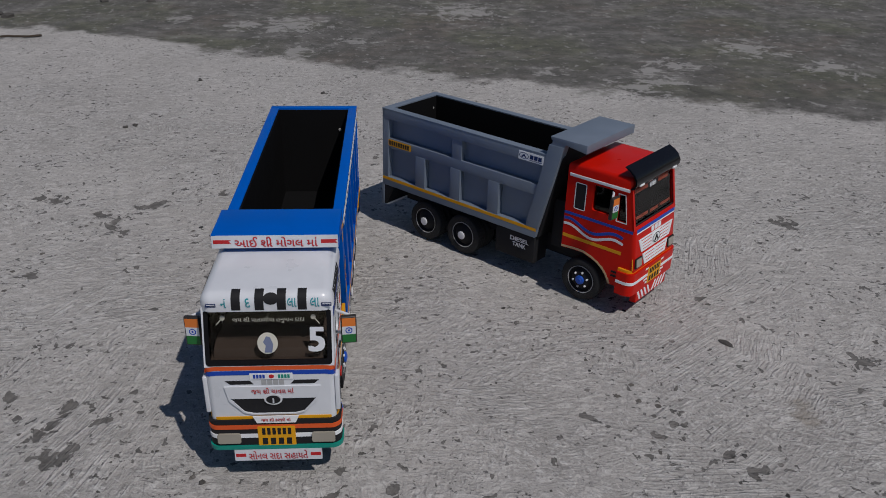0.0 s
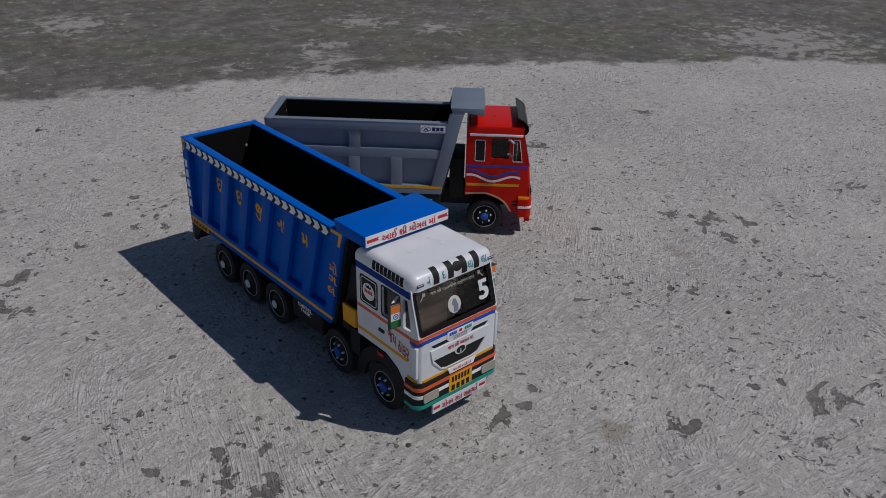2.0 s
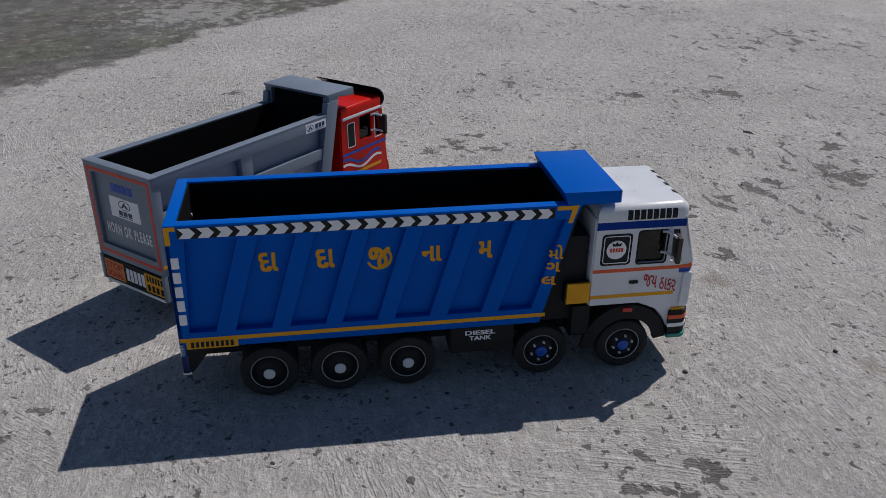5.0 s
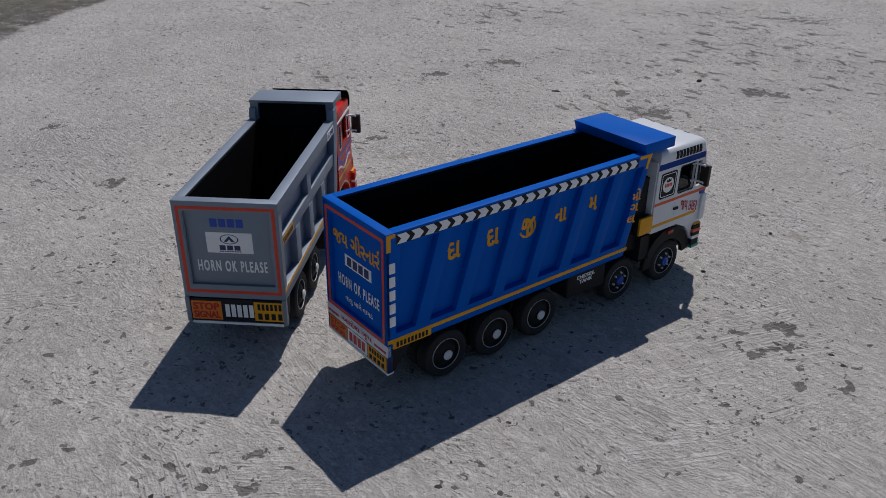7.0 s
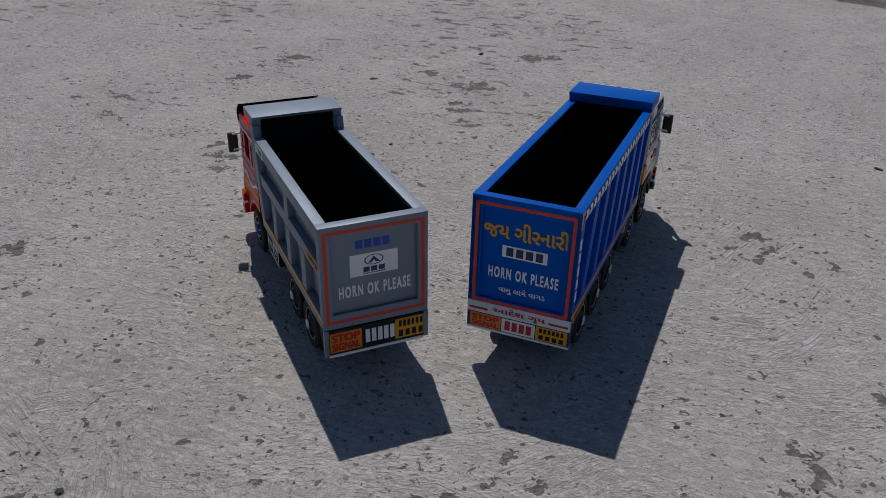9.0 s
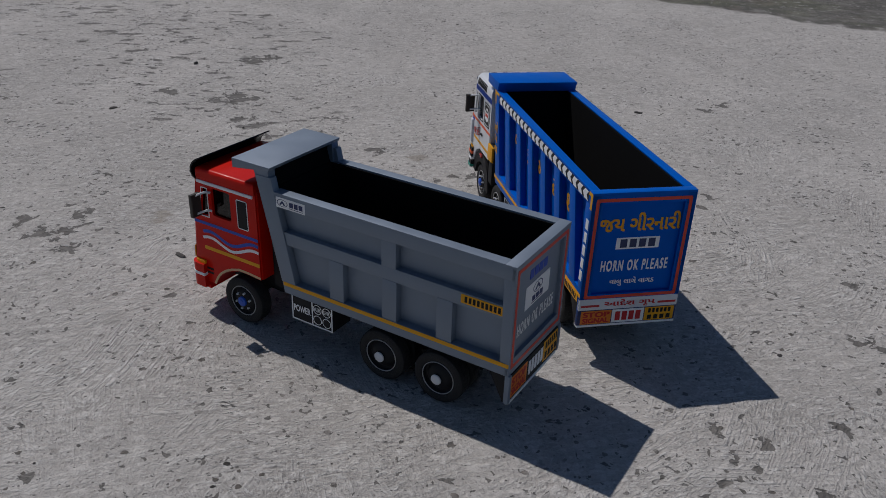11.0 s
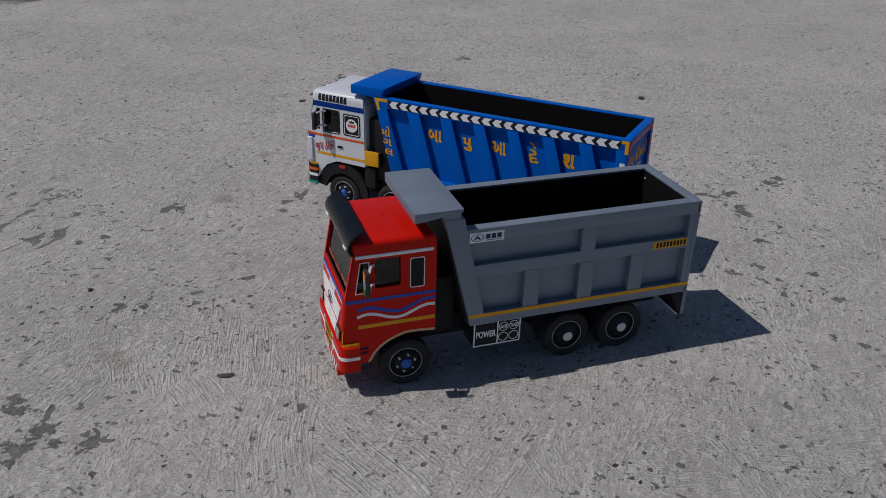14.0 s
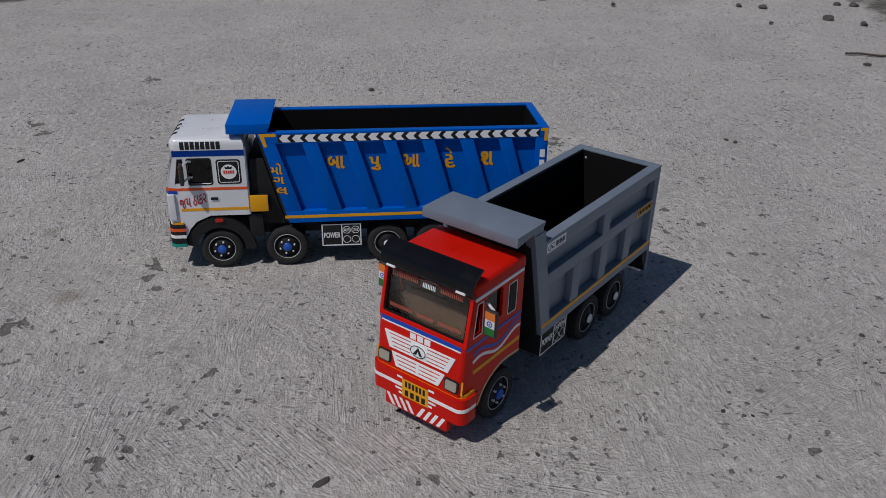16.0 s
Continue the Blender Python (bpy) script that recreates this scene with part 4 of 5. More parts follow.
    def slots(rows, w0, w1, z0, z1, gap):
        out = []
        h = (z1 - z0) / rows
        for i in range(rows):
            zc = z0 + h * (i + 0.5)
            w = w0 + (w1 - w0) * (i + 0.5) / rows - 4
            for a, b in ((-w, -gap), (gap, w)):
                out.append(rect(a, b, zc - h * 0.21, zc + h * 0.21))
        return out
    part("grille", plate([[(-34, 80.6), (34, 80.6), (41, 97), (-41, 97)]] + slots(4, 33, 40, 81, 96.4, 9.5), 0.8, f), PALE, t, "pale slatted upper grille", None)
    part("grille", plate([[(-25, 63), (25, 63), (31, 77), (-31, 77)]] + slots(3, 25, 31, 64, 76, 1.2), 0.8, f), PALE, t, "pale slatted lower grille", None)
    em = paint("emblem", [disc(0, 88.5, 9.6, 6.4)], fdeep, PALE, t, "oval white emblem with a black rim", 0.8)
    paint("emblem_rim", [disc(0, 88.5, 9.0, 5.9), disc(0, 88.5, 8.2, 5.2)], face_F(228.4, 0.09, 85), BLACK, em)
    paint("emblem_peak", [[(-5.5, 85), (0, 93), (5.5, 85), (2, 85), (0, 89), (-1.6, 85)]], face_F(228.5, 0.09, 85), BLACK, em)
    bars(3, -12, 13, 98.2, 104, f, PALE, t, "marking", "white maker marking", 0.2)
    for s in (-1, 1):
        a, b = sorted((s * 31.5, s * 47))
        part("headlamp_surround", plate([rect(a, b, 63.5, 76, 2)], 1.0, f), BLACK, t, "", None)
        part("headlamp", plate([rect(a + 1.6, b - 1.6, 65, 74.5, 1.6)], 1.8, f), LENS, t, "pale rectangular headlamp", None)
        a, b = sorted((s * 48, s * 50.5))
        paint("yellow_mark", [rect(a, b, 62, 76)], face_F(225.2, 0.09, 85), YELLOW, t)
    part("bumper_band", bumper_slab(211, 228.4, 52.6, 58.4, 61.8, 8), YELLOW, t, "yellow bumper line")
    part("bumper", bumper_slab(211, 231, 55, 48, 58.4, 9), RED, t, "red wrap-round bumper")
    part("bumper_band", bumper_slab(211, 231.4, 55.3, 44.4, 48, 9), PALE, t, "white bumper line")
    part("bumper", bumper_slab(211, 231, 55, 30.5, 44.4, 9), RED, t, "red wrap-round bumper")
    fbm = face_F(231.4)
    number_plate(t, -15.5, 15.5, 34.6, 54.4, fbm)
    for z, w in ((53.5, 22), (40, 24), (35.6, 20)):
        for s in (-1, 1):
            a, b = sorted((s * 15.5, s * w))
            paint("white_dash", [rect(a, b, z, z + 2.2)], face_F(231.1), PALE, t)
    lip = part("front_lip", box(223, 230.6, -37, 37, 16.5, 32, 0.6), RED, t, "red lower lip with white slanting stripes")
    fl = face_F(230.6)
    for k in range(4):
        for s in (-1, 1):
            x = s * (1.2 + 7.8 * k)
            paint("slant_stripe", [[(x, 18), (x + s * 3.8, 18), (x + s * 11.4, 31), (x + s * 7.6, 31)]], fl, PALE, lip)
    flag_mirror(t, 204, -69, -56.5, 123, 149, -1)
    flag_mirror(t, 207, 56, 68.5, 120.5, 146, 1, -3)
    return t


blue_truck()
grey_truck()


# ---- ground: one sheet of pale concrete that ends against older, darker ground ----
SPALLS_NEAR = [(-0.318, 0.590, 0.016), (-0.336, 0.624, 0.014), (-0.322, 0.666, 0.015), (-0.297, 0.604, 0.010), (-0.284, 0.641, 0.009), (0.240, 0.600, 0.009), (0.182, 0.631, 0.009),
               (0.498, 0.713, 0.022), (0.535, 0.669, 0.024), (0.570, 0.620, 0.018), (0.502, 0.609, 0.016), (0.135, 0.568, 0.007), (0.310, 0.550, 0.009),
               (-0.267, 0.684, 0.006), (-0.386, 0.679, 0.008), (-0.073, 0.523, 0.016), (-0.037, 0.520, 0.009), (0.507, 0.662, 0.015), (0.079, 0.387, 0.012),
               (-0.289, 0.842, 0.006), (-0.337, 0.942, 0.007), (-0.148, 1.165, 0.011), (-0.120, 1.236, 0.006), (-0.144, 1.210, 0.008), (-0.419, 0.644, 0.012),
               (-0.367, 0.647, 0.015), (-0.461, 0.929, 0.010), (-0.056, 0.560, 0.007), (0.359, 0.850, 0.008)]
SPALLS_FAR = [(-0.427, 1.108, 0.015), (-0.367, 1.139, 0.018), (-0.387, 1.051, 0.012), (-0.520, 1.166, 0.018), (0.559, 1.060, 0.020), (0.790, 0.248, 0.030),
              (0.775, 0.037, 0.036), (0.437, 0.013, 0.028), (0.893, 1.055, 0.022), (0.274, -0.225, 0.036), (0.627, -1.046, 0.060), (0.288, 0.199, 0.024),
              (0.239, -0.257, 0.034), (0.299, 0.066, 0.040), (-0.272, 1.183, 0.012), (-0.407, 1.069, 0.020), (-0.040, 1.335, 0.007), (-0.639, 0.206, 0.018),
              (-0.692, 0.171, 0.019), (-1.016, 0.329, 0.026), (0.060, 0.395, 0.014), (-0.200, 1.262, 0.009), (0.122, 1.272, 0.007), (0.262, 1.199, 0.006)]

SPALLS_SMALL = [
    (0.518, 0.574, 0.0084), (0.488, 0.599, 0.0067), (0.48, 0.529, 0.0073), (0.453, 0.499, 0.0056), (0.483, 0.468, 0.0101), (0.368, 0.457, 0.0084),
    (0.482, 0.64, 0.0056), (0.269, 0.615, 0.0056), (0.295, 0.57, 0.0052), (0.269, 0.554, 0.004), (0.246, 0.631, 0.004), (0.154, 0.504, 0.0045),
    (0.166, 0.421, 0.0045), (0.083, 0.441, 0.0056), (0.187, 0.383, 0.0084), (0.218, 0.366, 0.0073), (0.145, 0.408, 0.0045), (0.044, 0.482, 0.0056),
    (0.015, 0.47, 0.0045), (0.074, 0.415, 0.0045), (0.205, 0.31, 0.0112), (0.248, 0.301, 0.0073), (0.322, 0.551, 0.006)]
SPALLS_FRONT = SPALLS_SMALL + [
    (0.092, 0.577, 0.005), (-0.01, 0.535, 0.007), (-0.304, 0.66, 0.006), (-0.281, 0.642, 0.008), (-0.112, 0.346, 0.007), (-0.044, 1.3, 0.005),
    (-0.16, 1.224, 0.006), (0.199, 1.386, 0.008), (0.171, 1.302, 0.005), (-0.186, 1.196, 0.008), (-0.144, 1.296, 0.01), (-0.162, 1.276, 0.006),
    (0.098, 1.151, 0.005), (0.541, 0.975, 0.005), (0.424, 0.841, 0.005), (0.491, 0.645, 0.006), (0.491, 0.592, 0.008), (0.47, 0.664, 0.007),
    (0.124, 1.122, 0.005), (0.3, 0.572, 0.005), (0.259, 0.618, 0.005), (0.36, 1.207, 0.007), (0.336, 1.234, 0.005)]

WORN = [(0.84, 0.08, 0.20), (0.55, -0.35, 0.45), (0.80, -0.90, 0.45), (1.25, -0.35, 0.40), (0.34, 0.10, 0.20), (0.15, 0.18, 0.11), (1.02, 0.45, 0.13), (0.45, -0.75, 0.40), (0.15, -0.50, 0.28),
        (1.60, 0.05, 0.40), (0.24, 0.27, 0.12), (0.86, 0.50, 0.16), (0.62, -0.90, 0.3)]


WASHED = [(1.80, 1.21, 0.24), (1.72, 1.28, 0.16), (0.592, 1.882, 0.05), (-0.30, 2.37, 0.11), (-0.42, 2.36, 0.07), (-0.115, 2.17, 0.05), (-0.26, 2.075, 0.06), (0.66, 1.95, 0.06), (0.52, 1.76, 0.07),
          (0.60, 1.80, 0.05), (0.92, 2.12, 0.09), (0.20, 2.55, 0.12), (-0.62, 2.43, 0.05), (1.05, 1.93, 0.07), (0.35, 1.90, 0.04)]


STAINS = [(0.005, 0.434, 0.018), (0.397, 0.645, 0.012), (0.392, 0.622, 0.014), (-0.189, 0.360, 0.016)]


def smooth_noise(x, y, scale, seed):
    """Value noise on arrays, smooth, 0..1."""
    rng = np.random.RandomState(seed)
    g = rng.rand(256, 256)
    u, v = x * scale, y * scale
    i, j = np.floor(u).astype(int), np.floor(v).astype(int)
    fu, fv = u - i, v - j
    fu, fv = fu * fu * (3 - 2 * fu), fv * fv * (3 - 2 * fv)
    a, b, c, d = g[i % 256, j % 256], g[(i + 1) % 256, j % 256], g[i % 256, (j + 1) % 256], g[(i + 1) % 256, (j + 1) % 256]
    return (a * (1 - fu) + b * fu) * (1 - fv) + (c * (1 - fu) + d * fu) * fv


def axis_steps(lo, hi, step, far):
    """Even steps from lo to hi, then growing ones out to far on both sides."""
    mid = list(np.arange(lo, hi + step / 2, step))
    out, s, p = [], step, hi
    while p < far:
        s *= 1.16
        p += s
        out.append(p)
    low, s, p = [], step, lo
    while p > -far:
        s *= 1.16
        p -= s
        low.append(p)
    return np.array(low[::-1] + mid + out)


def ground_material():
    m = bpy.data.materials.new("weathered_concrete")
    m.use_nodes = True
    nt = m.node_tree
    b = nt.nodes["Principled BSDF"]
    tc = nt.nodes.new("ShaderNodeTexCoord").outputs["Object"]
    slab = nt.nodes.new("ShaderNodeAttribute")
    slab.attribute_name = "slab"
    spall = nt.nodes.new("ShaderNodeAttribute")
    spall.attribute_name = "spall"
    wear = nt.nodes.new("ShaderNodeAttribute")
    wear.attribute_name = "wear"
    pale = nt.nodes.new("ShaderNodeAttribute")
    pale.attribute_name = "pale"
    stain = nt.nodes.new("ShaderNodeAttribute")
    stain.attribute_name = "stain"
    # trowel strokes: each sweep of the tool has its own direction
    def sweeps(scale, offset, stretch):
        warp = nt.nodes.new("ShaderNodeTexNoise")
        warp.inputs["Scale"].default_value = 3.2
        warp.inputs["Detail"].default_value = 1.0
        nt.links.new(tc, warp.inputs["Vector"])
        add = nt.nodes.new("ShaderNodeVectorMath")
        add.operation = "MULTIPLY_ADD"
        add.inputs[1].default_value = (0.09, 0.09, 0.0)
        nt.links.new(warp.outputs["Color"], add.inputs[0])
        nt.links.new(tc, add.inputs[2])
        cell = nt.nodes.new("ShaderNodeTexVoronoi")
        cell.inputs["Scale"].default_value = scale
        nt.links.new(add.outputs[0], cell.inputs["Vector"])
        away = nt.nodes.new("ShaderNodeVectorMath")
        away.operation = "SUBTRACT"
        nt.links.new(add.outputs[0], away.inputs[0])
        nt.links.new(cell.outputs["Position"], away.inputs[1])
        hue = nt.nodes.new("ShaderNodeSeparateColor")
        nt.links.new(cell.outputs["Color"], hue.inputs[0])
        turn = nt.nodes.new("ShaderNodeVectorRotate")
        turn.rotation_type = "Z_AXIS"
        nt.links.new(away.outputs[0], turn.inputs["Vector"])
        nt.links.new(op(nt, "ADD", op(nt, "MULTIPLY", hue.outputs[0], 3.4), offset), turn.inputs["Angle"])
        far = nt.nodes.new("ShaderNodeMapping")
        far.inputs["Scale"].default_value = stretch
        nt.links.new(turn.outputs[0], far.inputs[0])
        return noise_tex(nt, far.outputs[0], 1.0, 2.0, 0.5, 0.8)
    sa, sb = sweeps(2.6, 0.4, (300.0, 20.0, 1.0)), sweeps(7.0, 1.3, (330.0, 42.0, 1.0))
    which = ramp(nt, noise_tex(nt, tc, 5.5, 4.0), 0.44, 0.56, 0.0, 1.0)
    strokes = op(nt, "ADD", op(nt, "MULTIPLY", sa, which), op(nt, "MULTIPLY", sb, op(nt, "SUBTRACT", 1.0, which)))
    faint = ramp(nt, noise_tex(nt, tc, 4.3, 4.0, 0.6), 0.42, 0.60, 0.10, 0.72)
    strokes = op(nt, "ADD", 0.5, op(nt, "MULTIPLY", op(nt, "SUBTRACT", strokes, 0.5), faint))
    grit = noise_tex(nt, tc, 360.0, 3.0, 0.65)
    lumps = noise_tex(nt, tc, 95.0, 4.0, 0.6)
    cloud = noise_tex(nt, tc, 3.1, 5.0, 0.6)
    patchy = noise_tex(nt, tc, 11.0, 4.0, 0.6)
    # colour of the pale slab
    c = blend(nt, ramp(nt, cloud, 0.36, 0.64, 0.0, 1.0), (0.410, 0.389, 0.366), (0.546, 0.518, 0.489))
    c = blend(nt, ramp(nt, patchy, 0.35, 0.70, 0.0, 0.4), c, (0.565, 0.543, 0.519))
    c = blend(nt, ramp(nt, noise_tex(nt, tc, 21.0, 4.0, 0.6, 0.5), 0.53, 0.68, 0.0, 0.55), c, (0.35, 0.334, 0.312))
    sm = nt.nodes.new("ShaderNodeMapping")
    sm.inputs["Rotation"].default_value = (0, 0, radians(-35))
    sm.inputs["Scale"].default_value = (1.0, 2.6, 1.0)
    nt.links.new(tc, sm.inputs[0])
    smear = noise_tex(nt, sm.outputs[0], 48.0, 4.0, 0.6, 0.8)
    c = blend(nt, ramp(nt, smear, 0.42, 0.30, 0.0, 0.5), c, (0.33, 0.312, 0.292))
    c = blend(nt, ramp(nt, smear, 0.56, 0.70, 0.0, 0.5), c, (0.60, 0.58, 0.555))
    # stroke grooves darkened and ridges paled: sunlit relief put into the colour
    c = blend(nt, ramp(nt, strokes, 0.39, 0.445, 0.30, 0.0), c, (0.25, 0.236, 0.222))
    c = blend(nt, ramp(nt, strokes, 0.54, 0.60, 0.0, 0.55), c, (0.70, 0.685, 0.665))
    c = blend(nt, ramp(nt, grit, 0.35, 0.42, 0.42, 0.0), c, (0.20, 0.19, 0.18))
    c = blend(nt, ramp(nt, grit, 0.57, 0.66, 0.0, 0.35), c, (0.66, 0.65, 0.63))
    fine = noise_tex(nt, tc, 820.0, 2.0, 0.6)
    c = blend(nt, ramp(nt, fine, 0.46, 0.32, 0.0, 0.2), c, (0.24, 0.228, 0.215))
    c = blend(nt, ramp(nt, fine, 0.55, 0.68, 0.0, 0.32), c, (0.70, 0.68, 0.65))
    # torn ridges and small open pores that the float left in the cement; ridge light and pore shade are painted in
    torn = ramp(nt, noise_tex(nt, tc, 7.5, 4.0, 0.62), 0.42, 0.58, 0.35, 1.0)
    ridge = op(nt, "ADD", 0.5, op(nt, "MULTIPLY", op(nt, "SUBTRACT", sweeps(9.0, 0.7, (240.0, 110.0, 1.0)), 0.5), torn))
    c = blend(nt, ramp(nt, ridge, 0.585, 0.615, 0.0, 0.5), c, (0.72, 0.705, 0.685))
    c = blend(nt, ramp(nt, ridge, 0.405, 0.375, 0.0, 0.40), c, (0.22, 0.208, 0.196))
    # thin skins of cement that have come away in scales; colour adds relief shading, low dark, raised pale
    skin_a = ramp(nt, noise_tex(nt, sm.outputs[0], 46.0, 7.0, 0.66, 0.7), 0.475, 0.525, 0.0, 1.0)
    skin_b = ramp(nt, noise_tex(nt, tc, 120.0, 5.0, 0.62, 0.8), 0.45, 0.52, 0.0, 1.0)
    skin = op(nt, "ADD", skin_a, op(nt, "MULTIPLY", skin_b, 0.7))
    c = blend(nt, ramp(nt, skin, 0.0, 1.7, 0.27, 0.0), c, (0.30, 0.285, 0.268))
    c = blend(nt, ramp(nt, skin, 1.2, 1.7, 0.0, 0.32), c, (0.66, 0.64, 0.612))
    dim = noise_tex(nt, tc, 170.0, 2.0, 0.5)
    fleck = ramp(nt, op(nt, "ADD", dim, op(nt, "MULTIPLY", op(nt, "SUBTRACT", patchy, 0.5), 0.35)), 0.690, 0.705, 0.0, 0.8)
    c = blend(nt, fleck, c, (0.15, 0.145, 0.138))
    # dark aggregate showing through
    vor = nt.nodes.new("ShaderNodeTexVoronoi")
    vor.inputs["Scale"].default_value = 105.0
    vor.inputs["Randomness"].default_value = 1.0
    wob = nt.nodes.new("ShaderNodeVectorMath")
    wob.operation = "MULTIPLY_ADD"
    wob.inputs[1].default_value = (0.006, 0.006, 0.0)
    nz = nt.nodes.new("ShaderNodeTexNoise")
    nz.inputs["Scale"].default_value = 160.0
    nt.links.new(tc, nz.inputs["Vector"])
    nt.links.new(nz.outputs["Color"], wob.inputs[0])
    nt.links.new(tc, wob.inputs[2])
    nt.links.new(wob.outputs[0], vor.inputs["Vector"])
    sep = nt.nodes.new("ShaderNodeSeparateColor")
    nt.links.new(vor.outputs["Color"], sep.inputs[0])
    pick = op(nt, "GREATER_THAN", sep.outputs[0], 0.87)
    size = ramp(nt, sep.outputs[1], 0.0, 1.0, 0.08, 0.36)
    stone = op(nt, "MULTIPLY", pick, op(nt, "LESS_THAN", vor.outputs["Distance"], size))
    stone = op(nt, "MULTIPLY", stone, ramp(nt, patchy, 0.38, 0.56, 0.15, 1.0))
    stone_col = blend(nt, sep.outputs[2], (0.055, 0.052, 0.050), (0.17, 0.155, 0.14))
    c = blend(nt, stone, c, stone_col)
    # flaked patches, with ragged edges
    edge = op(nt, "SUBTRACT", noise_tex(nt, tc, 58.0, 5.0, 0.56, 0.6), 0.5)
    field = op(nt, "ADD", spall.outputs["Fac"], op(nt, "MULTIPLY", edge, 1.9))
    chips = op(nt, "ADD", noise_tex(nt, tc, 88.0, 3.0, 0.55, 0.5), op(nt, "MULTIPLY", op(nt, "SUBTRACT", patchy, 0.5), 0.28))
    flake = op(nt, "MAXIMUM", ramp(nt, field, 0.65, 0.665, 0.0, 1.0), ramp(nt, chips, 0.662, 0.670, 0.0, 1.0))
    # worn-through tracts, in long broken streaks
    lie = nt.nodes.new("ShaderNodeMapping")
    lie.inputs["Rotation"].default_value = (0, 0, radians(28))
    lie.inputs["Scale"].default_value = (1.0, 1.9, 1.0)
    nt.links.new(tc, lie.inputs[0])
    streak = op(nt, "ADD", noise_tex(nt, lie.outputs[0], 15.0, 7.0, 0.66, 0.6), op(nt, "MULTIPLY", wear.outputs["Fac"], 0.12))
    flake = op(nt, "MAXIMUM", flake, ramp(nt, streak, 0.698, 0.712, 0.0, 0.9))
    c = blend(nt, flake, c, blend(nt, ramp(nt, lumps, 0.35, 0.65, 0.0, 1.0), (0.140, 0.133, 0.124), (0.222, 0.211, 0.197)))
    rust = op(nt, "ADD", stain.outputs["Fac"], op(nt, "MULTIPLY", op(nt, "SUBTRACT", noise_tex(nt, tc, 50.0, 5.0, 0.6), 0.5), 1.2))
    c = blend(nt, ramp(nt, rust, 0.42, 0.75, 0.0, 0.55), c, (0.29, 0.252, 0.203))
    # the older ground beyond
    rag = op(nt, "ADD", slab.outputs["Fac"], op(nt, "MULTIPLY", op(nt, "SUBTRACT", noise_tex(nt, tc, 9.0, 6.0, 0.65), 0.5), 0.30))
    old = ramp(nt, rag, -0.030, 0.020, 1.0, 0.0)
    oldc = blend(nt, ramp(nt, noise_tex(nt, tc, 5.0, 6.0, 0.7), 0.40, 0.66, 0.0, 1.0), (0.140, 0.133, 0.122), (0.250, 0.238, 0.222))
    oldc = blend(nt, ramp(nt, noise_tex(nt, tc, 8.0, 6.0, 0.7, 0.6), 0.56, 0.66, 0.0, 0.55), oldc, (0.34, 0.328, 0.305))
    oldc = blend(nt, ramp(nt, noise_tex(nt, tc, 2.6, 4.0, 0.6), 0.48, 0.60, 0.0, 0.6), oldc, (0.150, 0.158, 0.098))
    oldc = blend(nt, ramp(nt, noise_tex(nt, tc, 3.4, 4.0, 0.6, 0.7), 0.52, 0.62, 0.0, 0.5), oldc, (0.185, 0.152, 0.128))
    oldc = blend(nt, ramp(nt, grit, 0.50, 0.70, 0.0, 0.35), oldc, (0.30, 0.29, 0.27))
    oldc = blend(nt, ramp(nt, noise_tex(nt, tc, 19.0, 5.0, 0.65), 0.42, 0.60, 0.6, 0.0), oldc, (0.085, 0.083, 0.074))
    crumbs = noise_tex(nt, tc, 42.0, 4.0, 0.62, 0.4)
    oldc = blend(nt, ramp(nt, crumbs, 0.60, 0.66, 0.0, 0.7), oldc, (0.38, 0.37, 0.35))
    oldc = blend(nt, ramp(nt, crumbs, 0.40, 0.34, 0.0, 0.6), oldc, (0.07, 0.068, 0.062))
    wash = op(nt, "ADD", pale.outputs["Fac"], op(nt, "MULTIPLY", op(nt, "SUBTRACT", noise_tex(nt, tc, 26.0, 6.0, 0.7, 0.5), 0.5), 3.4))
    oldc = blend(nt, ramp(nt, wash, 0.60, 0.78, 0.0, 0.7), oldc, (0.42, 0.405, 0.385))
    c = blend(nt, old, c, oldc)
    nt.links.new(c, b.inputs["Base Color"])
    b.inputs["Roughness"].default_value = 0.92
    b.inputs["Specular IOR Level"].default_value = 0.25
    h = op(nt, "ADD", op(nt, "ADD", op(nt, "MULTIPLY", strokes, 1.35), op(nt, "MULTIPLY", skin, 0.075)), op(nt, "ADD", op(nt, "MULTIPLY", grit, 0.4), op(nt, "MULTIPLY", fine, 0.25)))
    h = op(nt, "ADD", h, op(nt, "MULTIPLY", ridge, 0.7))
    h = op(nt, "SUBTRACT", h, op(nt, "MULTIPLY", fleck, 0.35))
    h = op(nt, "ADD", h, op(nt, "MULTIPLY", lumps, 0.55))
    h = op(nt, "ADD", h, op(nt, "MULTIPLY", smear, 0.45))
    h = op(nt, "SUBTRACT", h, op(nt, "MULTIPLY", flake, 0.7))
    h = op(nt, "ADD", h, op(nt, "MULTIPLY", stone, 0.3))
    bn = nt.nodes.new("ShaderNodeBump")
    bn.inputs["Strength"].default_value = 1.0
    bn.inputs["Distance"].default_value = 0.0040
    nt.links.new(h, bn.inputs["Height"])
    nt.links.new(bn.outputs[0], b.inputs["Normal"])
    return m


